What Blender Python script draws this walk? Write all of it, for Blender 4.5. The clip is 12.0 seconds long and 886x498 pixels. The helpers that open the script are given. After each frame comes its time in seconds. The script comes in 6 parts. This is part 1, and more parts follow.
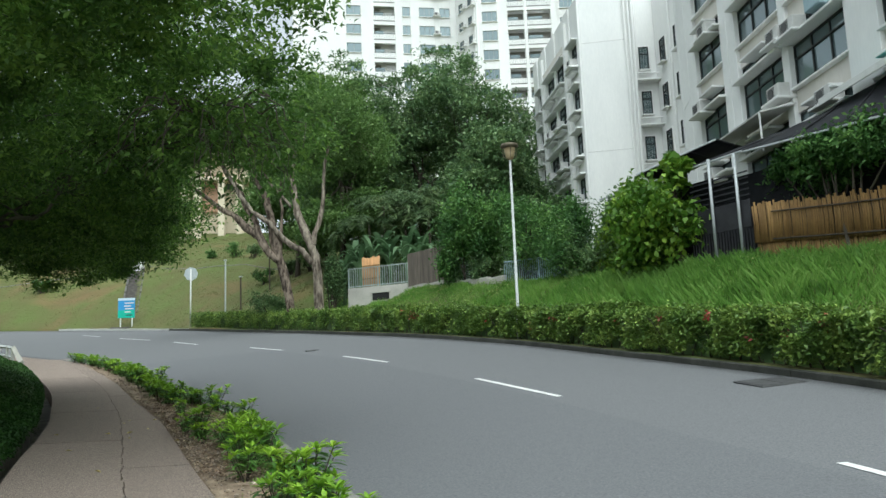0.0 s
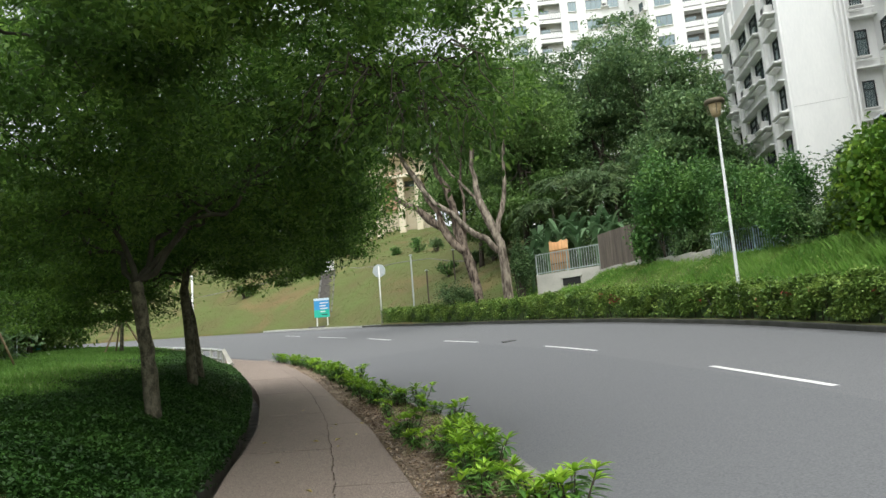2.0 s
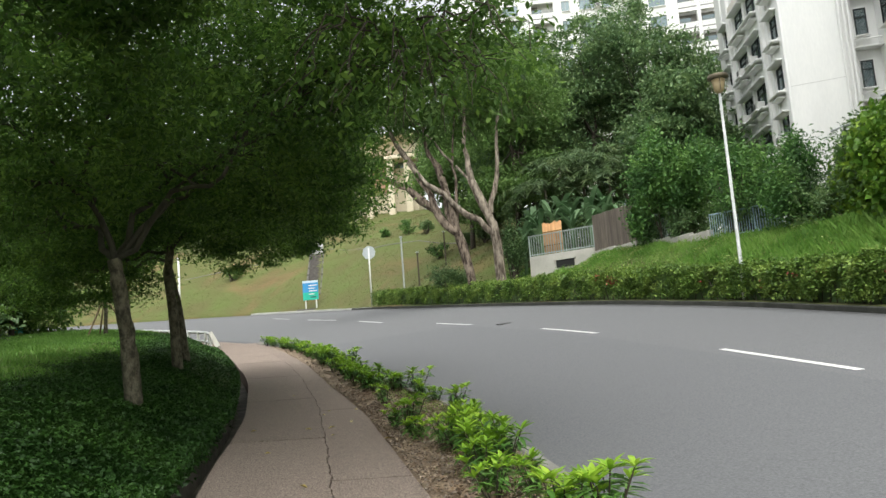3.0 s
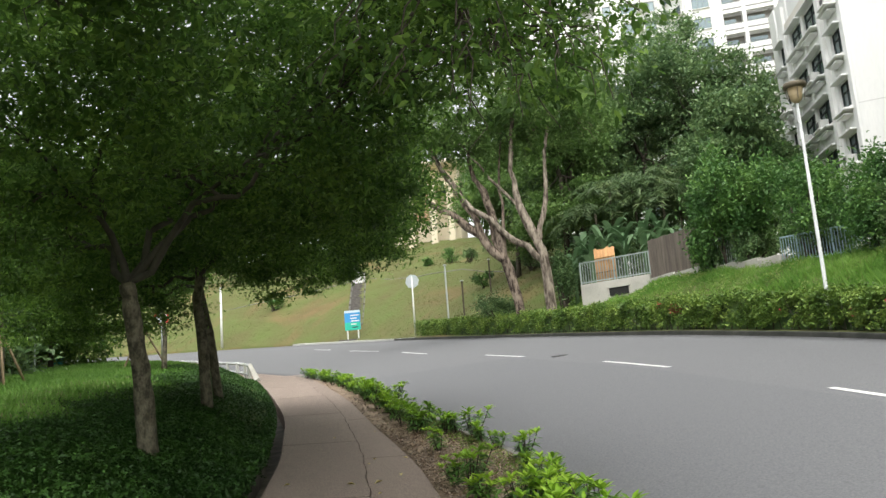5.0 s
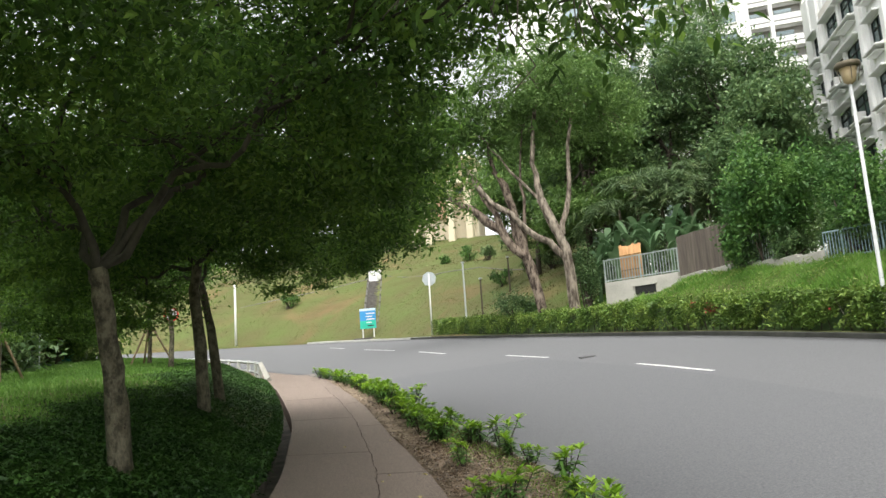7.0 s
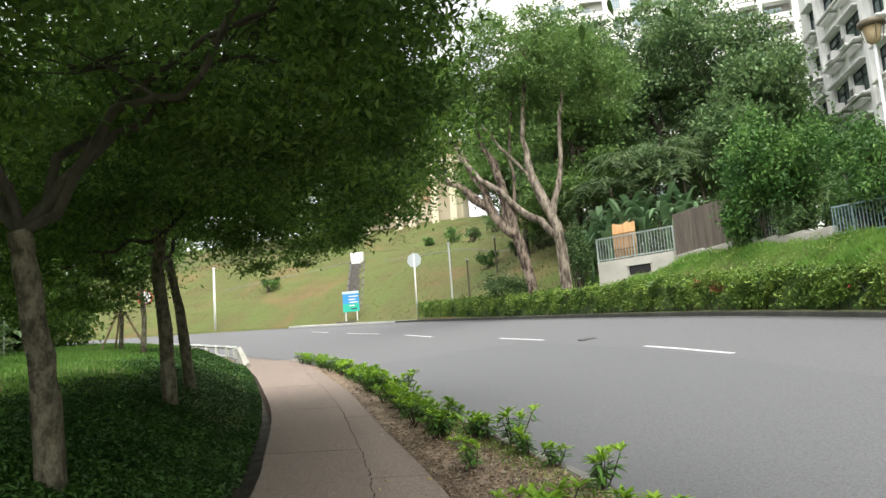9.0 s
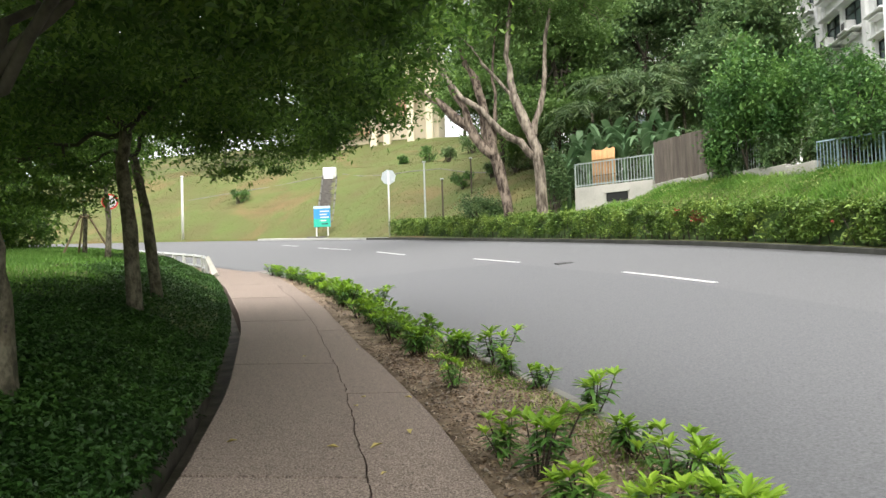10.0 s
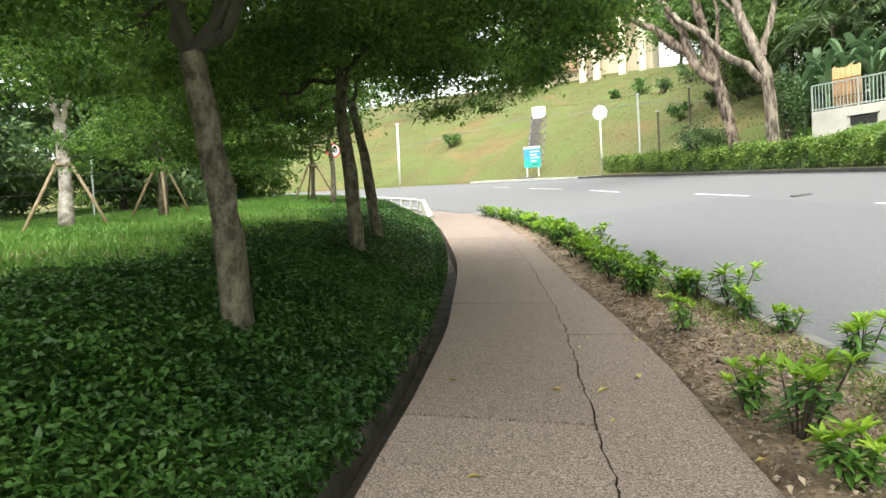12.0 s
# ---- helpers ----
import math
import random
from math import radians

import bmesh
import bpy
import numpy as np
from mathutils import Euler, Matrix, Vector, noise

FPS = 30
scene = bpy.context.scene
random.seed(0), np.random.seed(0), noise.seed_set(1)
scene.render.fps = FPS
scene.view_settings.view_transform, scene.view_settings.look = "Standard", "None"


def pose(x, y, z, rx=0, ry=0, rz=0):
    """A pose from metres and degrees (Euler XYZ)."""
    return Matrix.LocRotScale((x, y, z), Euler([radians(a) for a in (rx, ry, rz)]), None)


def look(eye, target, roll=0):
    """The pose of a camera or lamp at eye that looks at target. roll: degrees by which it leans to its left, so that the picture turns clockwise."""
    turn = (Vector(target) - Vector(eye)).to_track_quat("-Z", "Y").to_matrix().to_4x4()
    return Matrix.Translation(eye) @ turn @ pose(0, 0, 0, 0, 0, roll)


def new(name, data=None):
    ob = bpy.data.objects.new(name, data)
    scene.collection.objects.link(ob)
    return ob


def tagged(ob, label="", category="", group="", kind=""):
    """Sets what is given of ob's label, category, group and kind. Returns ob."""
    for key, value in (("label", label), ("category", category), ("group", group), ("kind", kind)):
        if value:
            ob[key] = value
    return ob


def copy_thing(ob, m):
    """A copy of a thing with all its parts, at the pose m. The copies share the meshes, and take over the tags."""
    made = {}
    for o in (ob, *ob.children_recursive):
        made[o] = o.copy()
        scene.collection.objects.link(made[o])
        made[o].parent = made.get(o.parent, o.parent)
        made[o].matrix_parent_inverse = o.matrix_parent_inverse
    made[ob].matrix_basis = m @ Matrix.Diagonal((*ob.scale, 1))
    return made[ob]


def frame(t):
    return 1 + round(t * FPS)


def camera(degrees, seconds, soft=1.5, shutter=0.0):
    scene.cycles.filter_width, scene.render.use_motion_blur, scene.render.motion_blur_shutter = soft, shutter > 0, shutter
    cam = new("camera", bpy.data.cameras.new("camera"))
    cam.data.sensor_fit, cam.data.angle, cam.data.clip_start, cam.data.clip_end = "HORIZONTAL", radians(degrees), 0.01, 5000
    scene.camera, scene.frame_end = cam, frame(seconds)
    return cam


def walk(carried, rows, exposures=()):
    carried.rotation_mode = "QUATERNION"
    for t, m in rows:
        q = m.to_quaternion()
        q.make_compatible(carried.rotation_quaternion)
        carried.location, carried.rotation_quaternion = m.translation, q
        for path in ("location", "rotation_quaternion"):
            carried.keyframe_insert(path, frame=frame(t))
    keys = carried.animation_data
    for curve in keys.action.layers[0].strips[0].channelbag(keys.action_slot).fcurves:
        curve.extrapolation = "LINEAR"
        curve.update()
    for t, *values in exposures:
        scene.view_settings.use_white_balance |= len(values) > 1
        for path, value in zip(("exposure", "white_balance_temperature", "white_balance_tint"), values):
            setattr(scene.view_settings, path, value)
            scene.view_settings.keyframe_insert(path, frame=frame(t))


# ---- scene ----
cam = camera(59.2, 12.0)
PATH = [
    (0, (0.99, -0.79, 0.914), (1.094, 0.928, 1.168), -2.3),
    (0.5, (0.923, -0.344, 0.968), (0.974, 1.355, 1.338), -2.8),
    (1, (0.713, 0.096, 0.942), (0.606, 1.797, 1.292), -3.4),
    (1.5, (0.483, 0.559, 0.973), (0.244, 2.258, 1.262), -4.0),
    (2, (0.329, 0.987, 1.015), (0.042, 2.684, 1.267), -4.5),
    (2.5, (0.116, 1.305, 1.035), (-0.137, 3.01, 1.273), -5.1),
    (3, (0.013, 1.702, 1.03), (-0.252, 3.408, 1.243), -4.5),
    (5, (-0.545, 3.311, 1.154), (-0.893, 4.993, 1.44), -4.4),
    (5.5, (-0.66, 3.676, 1.187), (-0.987, 5.361, 1.473), -4.6),
    (6, (-0.736, 4.078, 1.214), (-1.063, 5.765, 1.49), -4.7),
    (6.5, (-0.857, 4.394, 1.217), (-1.188, 6.08, 1.492), -4.6),
    (7, (-0.987, 4.762, 1.229), (-1.37, 6.435, 1.516), -3.9),
    (9, (-1.597, 6.229, 1.291), (-1.944, 7.916, 1.539), -4.3),
    (9.5, (-1.784, 6.482, 1.288), (-2.07, 8.19, 1.454), -4.4),
    (10, (-1.897, 6.748, 1.237), (-2.192, 8.461, 1.307), -1.8),
    (10.5, (-1.968, 6.966, 1.191), (-2.322, 8.67, 1.183), 2.3),
    (11, (-2.004, 7.06, 1.168), (-2.459, 8.737, 1.096), 1.9),
    (11.5, (-2.033, 7.083, 1.182), (-2.582, 8.732, 1.109), -1.3),
    (12, (-2.084, 7.115, 1.19), (-2.828, 8.687, 1.148), -2.9),
]
walk(cam, [(t, look(eye, target, roll)) for t, eye, target, roll in PATH],
     [(0, 0.76, 6000, 0), (0.6, 0.45, 5950, 3), (1.5, 0.8, 6250, 6), (2.5, 1.02, 6500, 7), (5.5, 1.24, 6600, 9), (9, 1.42, 6650, 9), (10, 1.58, 6650, 10), (10.7, 1.75, 6650, 10), (12, 1.98, 6700, 7)])


# ---- sky, sun ----
world = bpy.data.worlds.new("overcast_sky")
scene.world = world
world.use_nodes = True
wn, wl = world.node_tree.nodes, world.node_tree.links
sky = wn.new("ShaderNodeTexSky")
sky.sky_type, sky.sun_disc = "NISHITA", False
sky.sun_elevation, sky.sun_rotation = radians(61), radians(165)
sky.air_density, sky.dust_density, sky.ozone_density = 1.0, 3.0, 1.0
hue = wn.new("ShaderNodeHueSaturation")
hue.inputs["Saturation"].default_value = 0.14
wl.new(sky.outputs[0], hue.inputs["Color"])
wl.new(hue.outputs[0], wn["Background"].inputs["Color"])
wn["Background"].inputs["Strength"].default_value = 0.15
sun = new("sun", bpy.data.lights.new("sun", "SUN"))
sun.data.energy, sun.data.angle, sun.data.color = 1.2, radians(80), (1.0, 0.97, 0.93)
sun.matrix_world = look((12, -44, 84), (0, 0, 0))

# ---- materials ----


def mat(name, a, b, scale=4.0, rough=0.8, fine=60.0, bump=0.15, metal=0.0, spread=0.5, spec=0.3, stain=0.0, stain_col=(0.05, 0.05, 0.045), dist=0.01, stretch=(1, 1, 1), vary=0.0):
    """Two colours mixed by coarse and fine noise in world space, with fine relief, stains and a tint that varies from piece to piece."""
    m = bpy.data.materials.new(name)
    m.use_nodes = True
    n, l = m.node_tree.nodes, m.node_tree.links
    bs = n["Principled BSDF"]
    geo = n.new("ShaderNodeNewGeometry")
    mp = n.new("ShaderNodeVectorMath")
    mp.operation = "MULTIPLY"
    mp.inputs[1].default_value = stretch
    l.new(geo.outputs["Position"], mp.inputs[0])
    big, small = n.new("ShaderNodeTexNoise"), n.new("ShaderNodeTexNoise")
    for tex, s, d in ((big, scale, 4), (small, fine, 3)):
        tex.inputs["Scale"].default_value, tex.inputs["Detail"].default_value = s, d
        l.new(mp.outputs[0], tex.inputs["Vector"])
    add = n.new("ShaderNodeMath")
    add.operation = "MULTIPLY_ADD"
    l.new(small.outputs["Fac"], add.inputs[0])
    add.inputs[1].default_value = 0.5
    l.new(big.outputs["Fac"], add.inputs[2])
    ramp = n.new("ShaderNodeMapRange")
    ramp.inputs[1].default_value, ramp.inputs[2].default_value = 0.75 - spread * 0.5, 0.75 + spread * 0.5
    l.new(add.outputs[0], ramp.inputs[0])
    mix = n.new("ShaderNodeMix")
    mix.data_type = "RGBA"
    mix.inputs[6].default_value, mix.inputs[7].default_value = (*a, 1), (*b, 1)
    l.new(ramp.outputs[0], mix.inputs[0])
    colour = mix.outputs[2]
    if stain:
        st = n.new("ShaderNodeTexNoise")
        st.inputs["Scale"].default_value, st.inputs["Detail"].default_value, st.inputs["Distortion"].default_value = scale * 0.4, 6, 1.2
        l.new(mp.outputs[0], st.inputs["Vector"])
        sr = n.new("ShaderNodeMapRange")
        sr.inputs[1].default_value, sr.inputs[2].default_value, sr.inputs[4].default_value = 0.52, 0.75, stain
        l.new(st.outputs["Fac"], sr.inputs[0])
        mx = n.new("ShaderNodeMix")
        mx.data_type = "RGBA"
        l.new(sr.outputs[0], mx.inputs[0])
        l.new(colour, mx.inputs[6])
        mx.inputs[7].default_value = (*stain_col, 1)
        colour = mx.outputs[2]
    if vary:
        oi = n.new("ShaderNodeObjectInfo")
        vr = n.new("ShaderNodeMapRange")
        vr.inputs[3].default_value, vr.inputs[4].default_value = 1 - vary, 1 + vary
        l.new(oi.outputs["Random"], vr.inputs[0])
        hs = n.new("ShaderNodeHueSaturation")
        l.new(vr.outputs[0], hs.inputs["Value"])
        l.new(colour, hs.inputs["Color"])
        colour = hs.outputs[0]
    l.new(colour, bs.inputs["Base Color"])
    bs.inputs["Roughness"].default_value, bs.inputs["Metallic"].default_value, bs.inputs["Specular IOR Level"].default_value = rough, metal, spec
    if bump:
        bp = n.new("ShaderNodeBump")
        bp.inputs["Strength"].default_value, bp.inputs["Distance"].default_value = bump, dist
        l.new(add.outputs[0], bp.inputs["Height"])
        l.new(bp.outputs[0], bs.inputs["Normal"])
    return m


def leaf_mat(name, dark, mid, light, trans=0.3, rough=0.45, patch=0.9):
    """Foliage: three greens that vary leaf by leaf and in broad patches, part of the light passing through."""
    m = bpy.data.materials.new(name)
    m.use_nodes = True
    n, l = m.node_tree.nodes, m.node_tree.links
    bs = n["Principled BSDF"]
    geo = n.new("ShaderNodeNewGeometry")
    tex = n.new("ShaderNodeTexNoise")
    tex.inputs["Scale"].default_value = patch
    l.new(geo.outputs["Position"], tex.inputs["Vector"])
    add = n.new("ShaderNodeMath")
    add.operation = "MULTIPLY_ADD"
    l.new(geo.outputs["Random Per Island"], add.inputs[0])
    add.inputs[1].default_value = 0.55
    mul = n.new("ShaderNodeMath")
    mul.operation = "MULTIPLY_ADD"
    mul.inputs[1].default_value, mul.inputs[2].default_value = 1.5, -0.5
    l.new(tex.outputs["Fac"], mul.inputs[0])
    l.new(mul.outputs[0], add.inputs[2])
    ramp = n.new("ShaderNodeValToRGB")
    ramp.color_ramp.elements[0].color, ramp.color_ramp.elements[1].color = (*dark, 1), (*light, 1)
    ramp.color_ramp.elements.new(0.5).color = (*mid, 1)
    l.new(add.outputs[0], ramp.inputs[0])
    l.new(ramp.outputs[0], bs.inputs["Base Color"])
    bs.inputs["Roughness"].default_value, bs.inputs["Specular IOR Level"].default_value = rough, 0.3
    tr = n.new("ShaderNodeBsdfTranslucent")
    l.new(ramp.outputs[0], tr.inputs["Color"])
    mix = n.new("ShaderNodeMixShader")
    mix.inputs[0].default_value = trans
    l.new(bs.outputs[0], mix.inputs[1])
    l.new(tr.outputs[0], mix.inputs[2])
    l.new(mix.outputs[0], n["Material Output"].inputs["Surface"])
    return m


def glass_mat(name, tint, rough=0.08):
    m = bpy.data.materials.new(name)
    m.use_nodes = True
    bs = m.node_tree.nodes["Principled BSDF"]
    bs.inputs["Base Color"].default_value = (*tint, 1)
    bs.inputs["Roughness"].default_value, bs.inputs["Specular IOR Level"].default_value, bs.inputs["Metallic"].default_value = rough, 0.9, 0.4
    return m


ASPHALT = mat("asphalt", (0.095, 0.098, 0.103), (0.185, 0.188, 0.192), 38, 0.85, 120, 0.6, spread=0.5, stain=0.0, stain_col=(0.075, 0.075, 0.076), dist=0.006)
PATCH = mat("newer_asphalt", (0.088, 0.091, 0.096), (0.168, 0.172, 0.178), 38, 0.85, 120, 0.6, spread=0.55, stain=0.12, stain_col=(0.09, 0.09, 0.09), dist=0.006)
PAVING = mat("exposed_aggregate_concrete", (0.088, 0.067, 0.055), (0.385, 0.312, 0.262), 75, 0.9, 190, 1.0, stain=0.45, stain_col=(0.06, 0.048, 0.04), spread=0.3, dist=0.006, vary=0.06)
KERB = mat("kerb_concrete", (0.16, 0.16, 0.145), (0.26, 0.255, 0.23), 2.0, 0.9, 40, 0.3, stain=0.5, stain_col=(0.06, 0.07, 0.045), vary=0.12)
PALE_CONCRETE = mat("pale_worn_concrete", (0.36, 0.36, 0.34), (0.5, 0.5, 0.47), 1.5, 0.9, 40, 0.2, stain=0.3, stain_col=(0.25, 0.25, 0.22))
DARK_KERB = mat("dark_kerb_concrete", (0.03, 0.033, 0.028), (0.075, 0.075, 0.065), 2.0, 0.9, 40, 0.3, stain=0.4, stain_col=(0.02, 0.025, 0.015), vary=0.15)
DAMP = mat("damp_channel_concrete", (0.045, 0.042, 0.034), (0.15, 0.135, 0.105), 3, 0.75, 40, 0.4, stain=0.6, stain_col=(0.018, 0.028, 0.01))
SOIL = mat("bed_soil", (0.11, 0.075, 0.052), (0.4, 0.31, 0.22), 5, 0.95, 45, 0.9, stain=0.4, stain_col=(0.035, 0.025, 0.018), dist=0.03)
PEBBLE = mat("pale_pebble", (0.22, 0.17, 0.13), (0.42, 0.36, 0.3), 20, 0.85, 90, 0.2, vary=0.4)
WHITE_LINE = mat("worn_road_paint", (0.55, 0.55, 0.53), (0.8, 0.8, 0.78), 4, 0.7, 30, 0.1, stain=0.25, stain_col=(0.3, 0.3, 0.3))
GROUND = mat("grassy_earth", (0.105, 0.094, 0.038), (0.095, 0.132, 0.034), 0.3, 0.95, 25, 0.8, stain=0.95, stain_col=(0.17, 0.115, 0.055), dist=0.05)
IRON = mat("cast_iron", (0.05, 0.05, 0.052), (0.09, 0.09, 0.088), 8, 0.7, 50, 0.3, metal=0.2)
WHITE_PAINT = mat("white_paint", (0.62, 0.63, 0.6), (0.75, 0.75, 0.73), 2, 0.55, 30, 0.05, stain=0.2, stain_col=(0.4, 0.39, 0.35))
GALV = mat("galvanised_steel", (0.42, 0.45, 0.46), (0.55, 0.57, 0.58), 6, 0.45, 40, 0.05, metal=0.4)
LAMP_BROWN = mat("bronze_lamp_metal", (0.1, 0.082, 0.055), (0.17, 0.145, 0.1), 6, 0.5, 40, 0.05, metal=0.3)
LAMP_GREY = mat("pale_grey_pole_paint", (0.42, 0.44, 0.44), (0.56, 0.57, 0.56), 3, 0.5, 30, 0.05, stain=0.3, stain_col=(0.3, 0.3, 0.28))
OPAL = mat("amber_diffuser", (0.3, 0.23, 0.12), (0.4, 0.32, 0.19), 6, 0.4, 40, 0.0)
WALL_WHITE = mat("white_render", (0.74, 0.745, 0.735), (0.84, 0.84, 0.82), 0.5, 0.8, 12, 0.1, stain=0.22, stain_col=(0.48, 0.49, 0.47), stretch=(1, 1, 0.25))
WALL_CREAM = mat("cream_render", (0.62, 0.59, 0.53), (0.72, 0.69, 0.64), 0.5, 0.8, 12, 0.1, stain=0.2, stain_col=(0.45, 0.42, 0.37), stretch=(1, 1, 0.25))
WALL_PALE = mat("pale_cream_render", (0.6, 0.52, 0.37), (0.7, 0.63, 0.48), 0.5, 0.8, 12, 0.1)
BRICKY = mat("terracotta_render", (0.5, 0.3, 0.2), (0.6, 0.4, 0.28), 0.5, 0.8, 12, 0.1)
LOW_WALL = mat("low_wall_render", (0.36, 0.35, 0.31), (0.55, 0.53, 0.48), 0.8, 0.85, 20, 0.2, stain=0.45, stain_col=(0.22, 0.22, 0.17))
FRAME_DARK = mat("dark_window_frame", (0.015, 0.02, 0.02), (0.03, 0.035, 0.035), 4, 0.5, 30, 0.0)
FRAME_GREY = mat("grey_window_frame", (0.12, 0.13, 0.13), (0.18, 0.19, 0.19), 4, 0.5, 30, 0.0)
GLASS = glass_mat("window_glass", (0.15, 0.2, 0.21))
GLASS_PALE = glass_mat("far_window_glass", (0.14, 0.19, 0.2), 0.15)
AC_WHITE = mat("aircon_casing", (0.5, 0.5, 0.48), (0.62, 0.62, 0.6), 3, 0.6, 30, 0.05)
AC_DARK = mat("aircon_grille", (0.06, 0.06, 0.06), (0.14, 0.14, 0.14), 20, 0.7, 60, 0.1)
# greyer than the white walls: the recess's shade is put into this colour
BALCONY_SHADE = mat("shaded_balcony_wall", (0.2, 0.19, 0.18), (0.3, 0.29, 0.27), 0.5, 0.9, 10, 0.05)
BAMBOO = mat("bamboo_cane", (0.15, 0.085, 0.028), (0.32, 0.195, 0.072), 2.5, 0.6, 40, 0.2, stretch=(1, 1, 0.3), vary=0.22)
BAMBOO_NEW = mat("fresh_bamboo_cane", (0.48, 0.26, 0.11), (0.62, 0.37, 0.18), 2.5, 0.6, 40, 0.2, vary=0.15)
BOARD = mat("weathered_fence_board", (0.11, 0.09, 0.075), (0.2, 0.17, 0.145), 2, 0.85, 40, 0.3, stretch=(3, 3, 0.4), vary=0.2)
DARK_PANEL = mat("dark_painted_steel", (0.022, 0.022, 0.026), (0.045, 0.045, 0.05), 2, 0.6, 30, 0.1)
NET = mat("black_shade_cloth", (0.012, 0.013, 0.016), (0.03, 0.032, 0.036), 2, 0.85, 60, 0.3)
BLUE_MESH = mat("pale_blue_fence_paint", (0.28, 0.4, 0.45), (0.38, 0.5, 0.55), 3, 0.6, 30, 0.1)
RAIL_GREEN = mat("grey_green_rail_paint", (0.3, 0.36, 0.33), (0.42, 0.48, 0.45), 3, 0.6, 30, 0.1)
BARK = mat("blotchy_grey_brown_bark", (0.045, 0.042, 0.027), (0.17, 0.155, 0.108), 11, 0.9, 40, 0.9, spread=0.3, stain=0.6, stain_col=(0.07, 0.06, 0.035), dist=0.03, stretch=(1, 1, 0.7))
BARK_PALE = mat("mottled_grey_bark", (0.07, 0.055, 0.042), (0.34, 0.29, 0.23), 5.5, 0.9, 14, 1.0, spread=0.3, stain=0.6, stain_col=(0.05, 0.038, 0.028), dist=0.05, stretch=(1, 1, 0.3))
BARK_TWIST = mat("dark_reddish_brown_bark", (0.035, 0.024, 0.018), (0.25, 0.2, 0.155), 6, 0.9, 18, 1.0, spread=0.28, stain=0.5, stain_col=(0.04, 0.028, 0.02), dist=0.05, stretch=(1, 1, 0.35))
BARK_DARK = mat("dark_far_bark", (0.04, 0.032, 0.025), (0.1, 0.085, 0.065), 2, 0.9, 18, 0.5, stretch=(1, 1, 0.4))
# limbs inside the roadside crowns: crown shade is put into this darker bark
BARK_SHADED = mat("shaded_greenish_limb_bark", (0.03, 0.029, 0.021), (0.08, 0.076, 0.056), 6, 0.9, 30, 0.5, stretch=(1, 1, 0.6))
BARK_WHITE = mat("patchy_whitish_bark", (0.2, 0.17, 0.14), (0.6, 0.55, 0.5), 6, 0.9, 30, 0.6, spread=0.35, stain=0.6, stain_col=(0.12, 0.1, 0.08), stretch=(1, 1, 1.6))
LEAF_CANOPY = leaf_mat("canopy_leaf", (0.03, 0.066, 0.015), (0.08, 0.165, 0.031), (0.25, 0.4, 0.08), 0.55)
LEAF_LIGHT = leaf_mat("light_crown_leaf", (0.06, 0.12, 0.034), (0.125, 0.222, 0.06), (0.23, 0.35, 0.11), 0.4)
LEAF_FOREST = leaf_mat("forest_leaf", (0.045, 0.096, 0.04), (0.115, 0.2, 0.078), (0.25, 0.36, 0.145), 0.28)
LEAF_BUSH = leaf_mat("bush_leaf", (0.026, 0.075, 0.022), (0.078, 0.18, 0.046), (0.2, 0.36, 0.09), 0.3)
LEAF_IVY = leaf_mat("climber_leaf", (0.036, 0.092, 0.013), (0.11, 0.23, 0.028), (0.31, 0.45, 0.06), 0.3, 0.35)
LEAF_HEDGE = leaf_mat("hedge_leaf", (0.045, 0.092, 0.02), (0.13, 0.225, 0.044), (0.33, 0.44, 0.1), 0.25, 0.4, 1.6)
LEAF_YOUNG = leaf_mat("young_shrub_leaf", (0.115, 0.23, 0.023), (0.23, 0.414, 0.0345), (0.414, 0.598, 0.069), 0.4, 0.35)
LEAF_OLD = leaf_mat("mature_shrub_leaf", (0.0455, 0.117, 0.026), (0.091, 0.208, 0.039), (0.169, 0.325, 0.065), 0.3, 0.35)
LEAF_COVER = leaf_mat("ground_cover_leaf", (0.015, 0.045, 0.009), (0.029, 0.08, 0.014), (0.06, 0.14, 0.025), 0.2)
GRASS = leaf_mat("verge_grass", (0.07, 0.165, 0.026), (0.14, 0.29, 0.045), (0.26, 0.42, 0.095), 0.3, 0.5, 0.5)
LAWN = leaf_mat("lawn_grass", (0.06, 0.145, 0.027), (0.115, 0.245, 0.042), (0.2, 0.36, 0.08), 0.35, 0.5, 0.5)
WEED = leaf_mat("verge_weed_leaf", (0.08, 0.16, 0.03), (0.19, 0.31, 0.06), (0.42, 0.48, 0.18), 0.3, 0.5, 0.7)
HILL_GRASS = leaf_mat("hill_grass", (0.132, 0.1, 0.045), (0.112, 0.116, 0.038), (0.11, 0.16, 0.04), 0.2, 0.6, 0.22)
LEAF_PALM = leaf_mat("palm_leaf", (0.045, 0.085, 0.035), (0.085, 0.145, 0.055), (0.17, 0.23, 0.09), 0.25)
LEAF_BANANA = leaf_mat("banana_leaf", (0.06, 0.13, 0.06), (0.12, 0.215, 0.1), (0.22, 0.34, 0.18), 0.3, 0.35)
RED_FLOWER = leaf_mat("red_flower_petal", (0.3, 0.035, 0.035), (0.42, 0.08, 0.075), (0.55, 0.22, 0.19), 0.3)
PURPLE_LEAF = leaf_mat("dark_purple_leaf", (0.02, 0.012, 0.018), (0.04, 0.02, 0.03), (0.07, 0.04, 0.05), 0.2)
DRY_LEAF = leaf_mat("fallen_yellow_leaf", (0.3, 0.2, 0.05), (0.5, 0.4, 0.1), (0.6, 0.5, 0.2), 0.2)
LITTER = leaf_mat("leaf_litter", (0.08, 0.045, 0.028), (0.24, 0.165, 0.1), (0.5, 0.41, 0.3), 0.1)
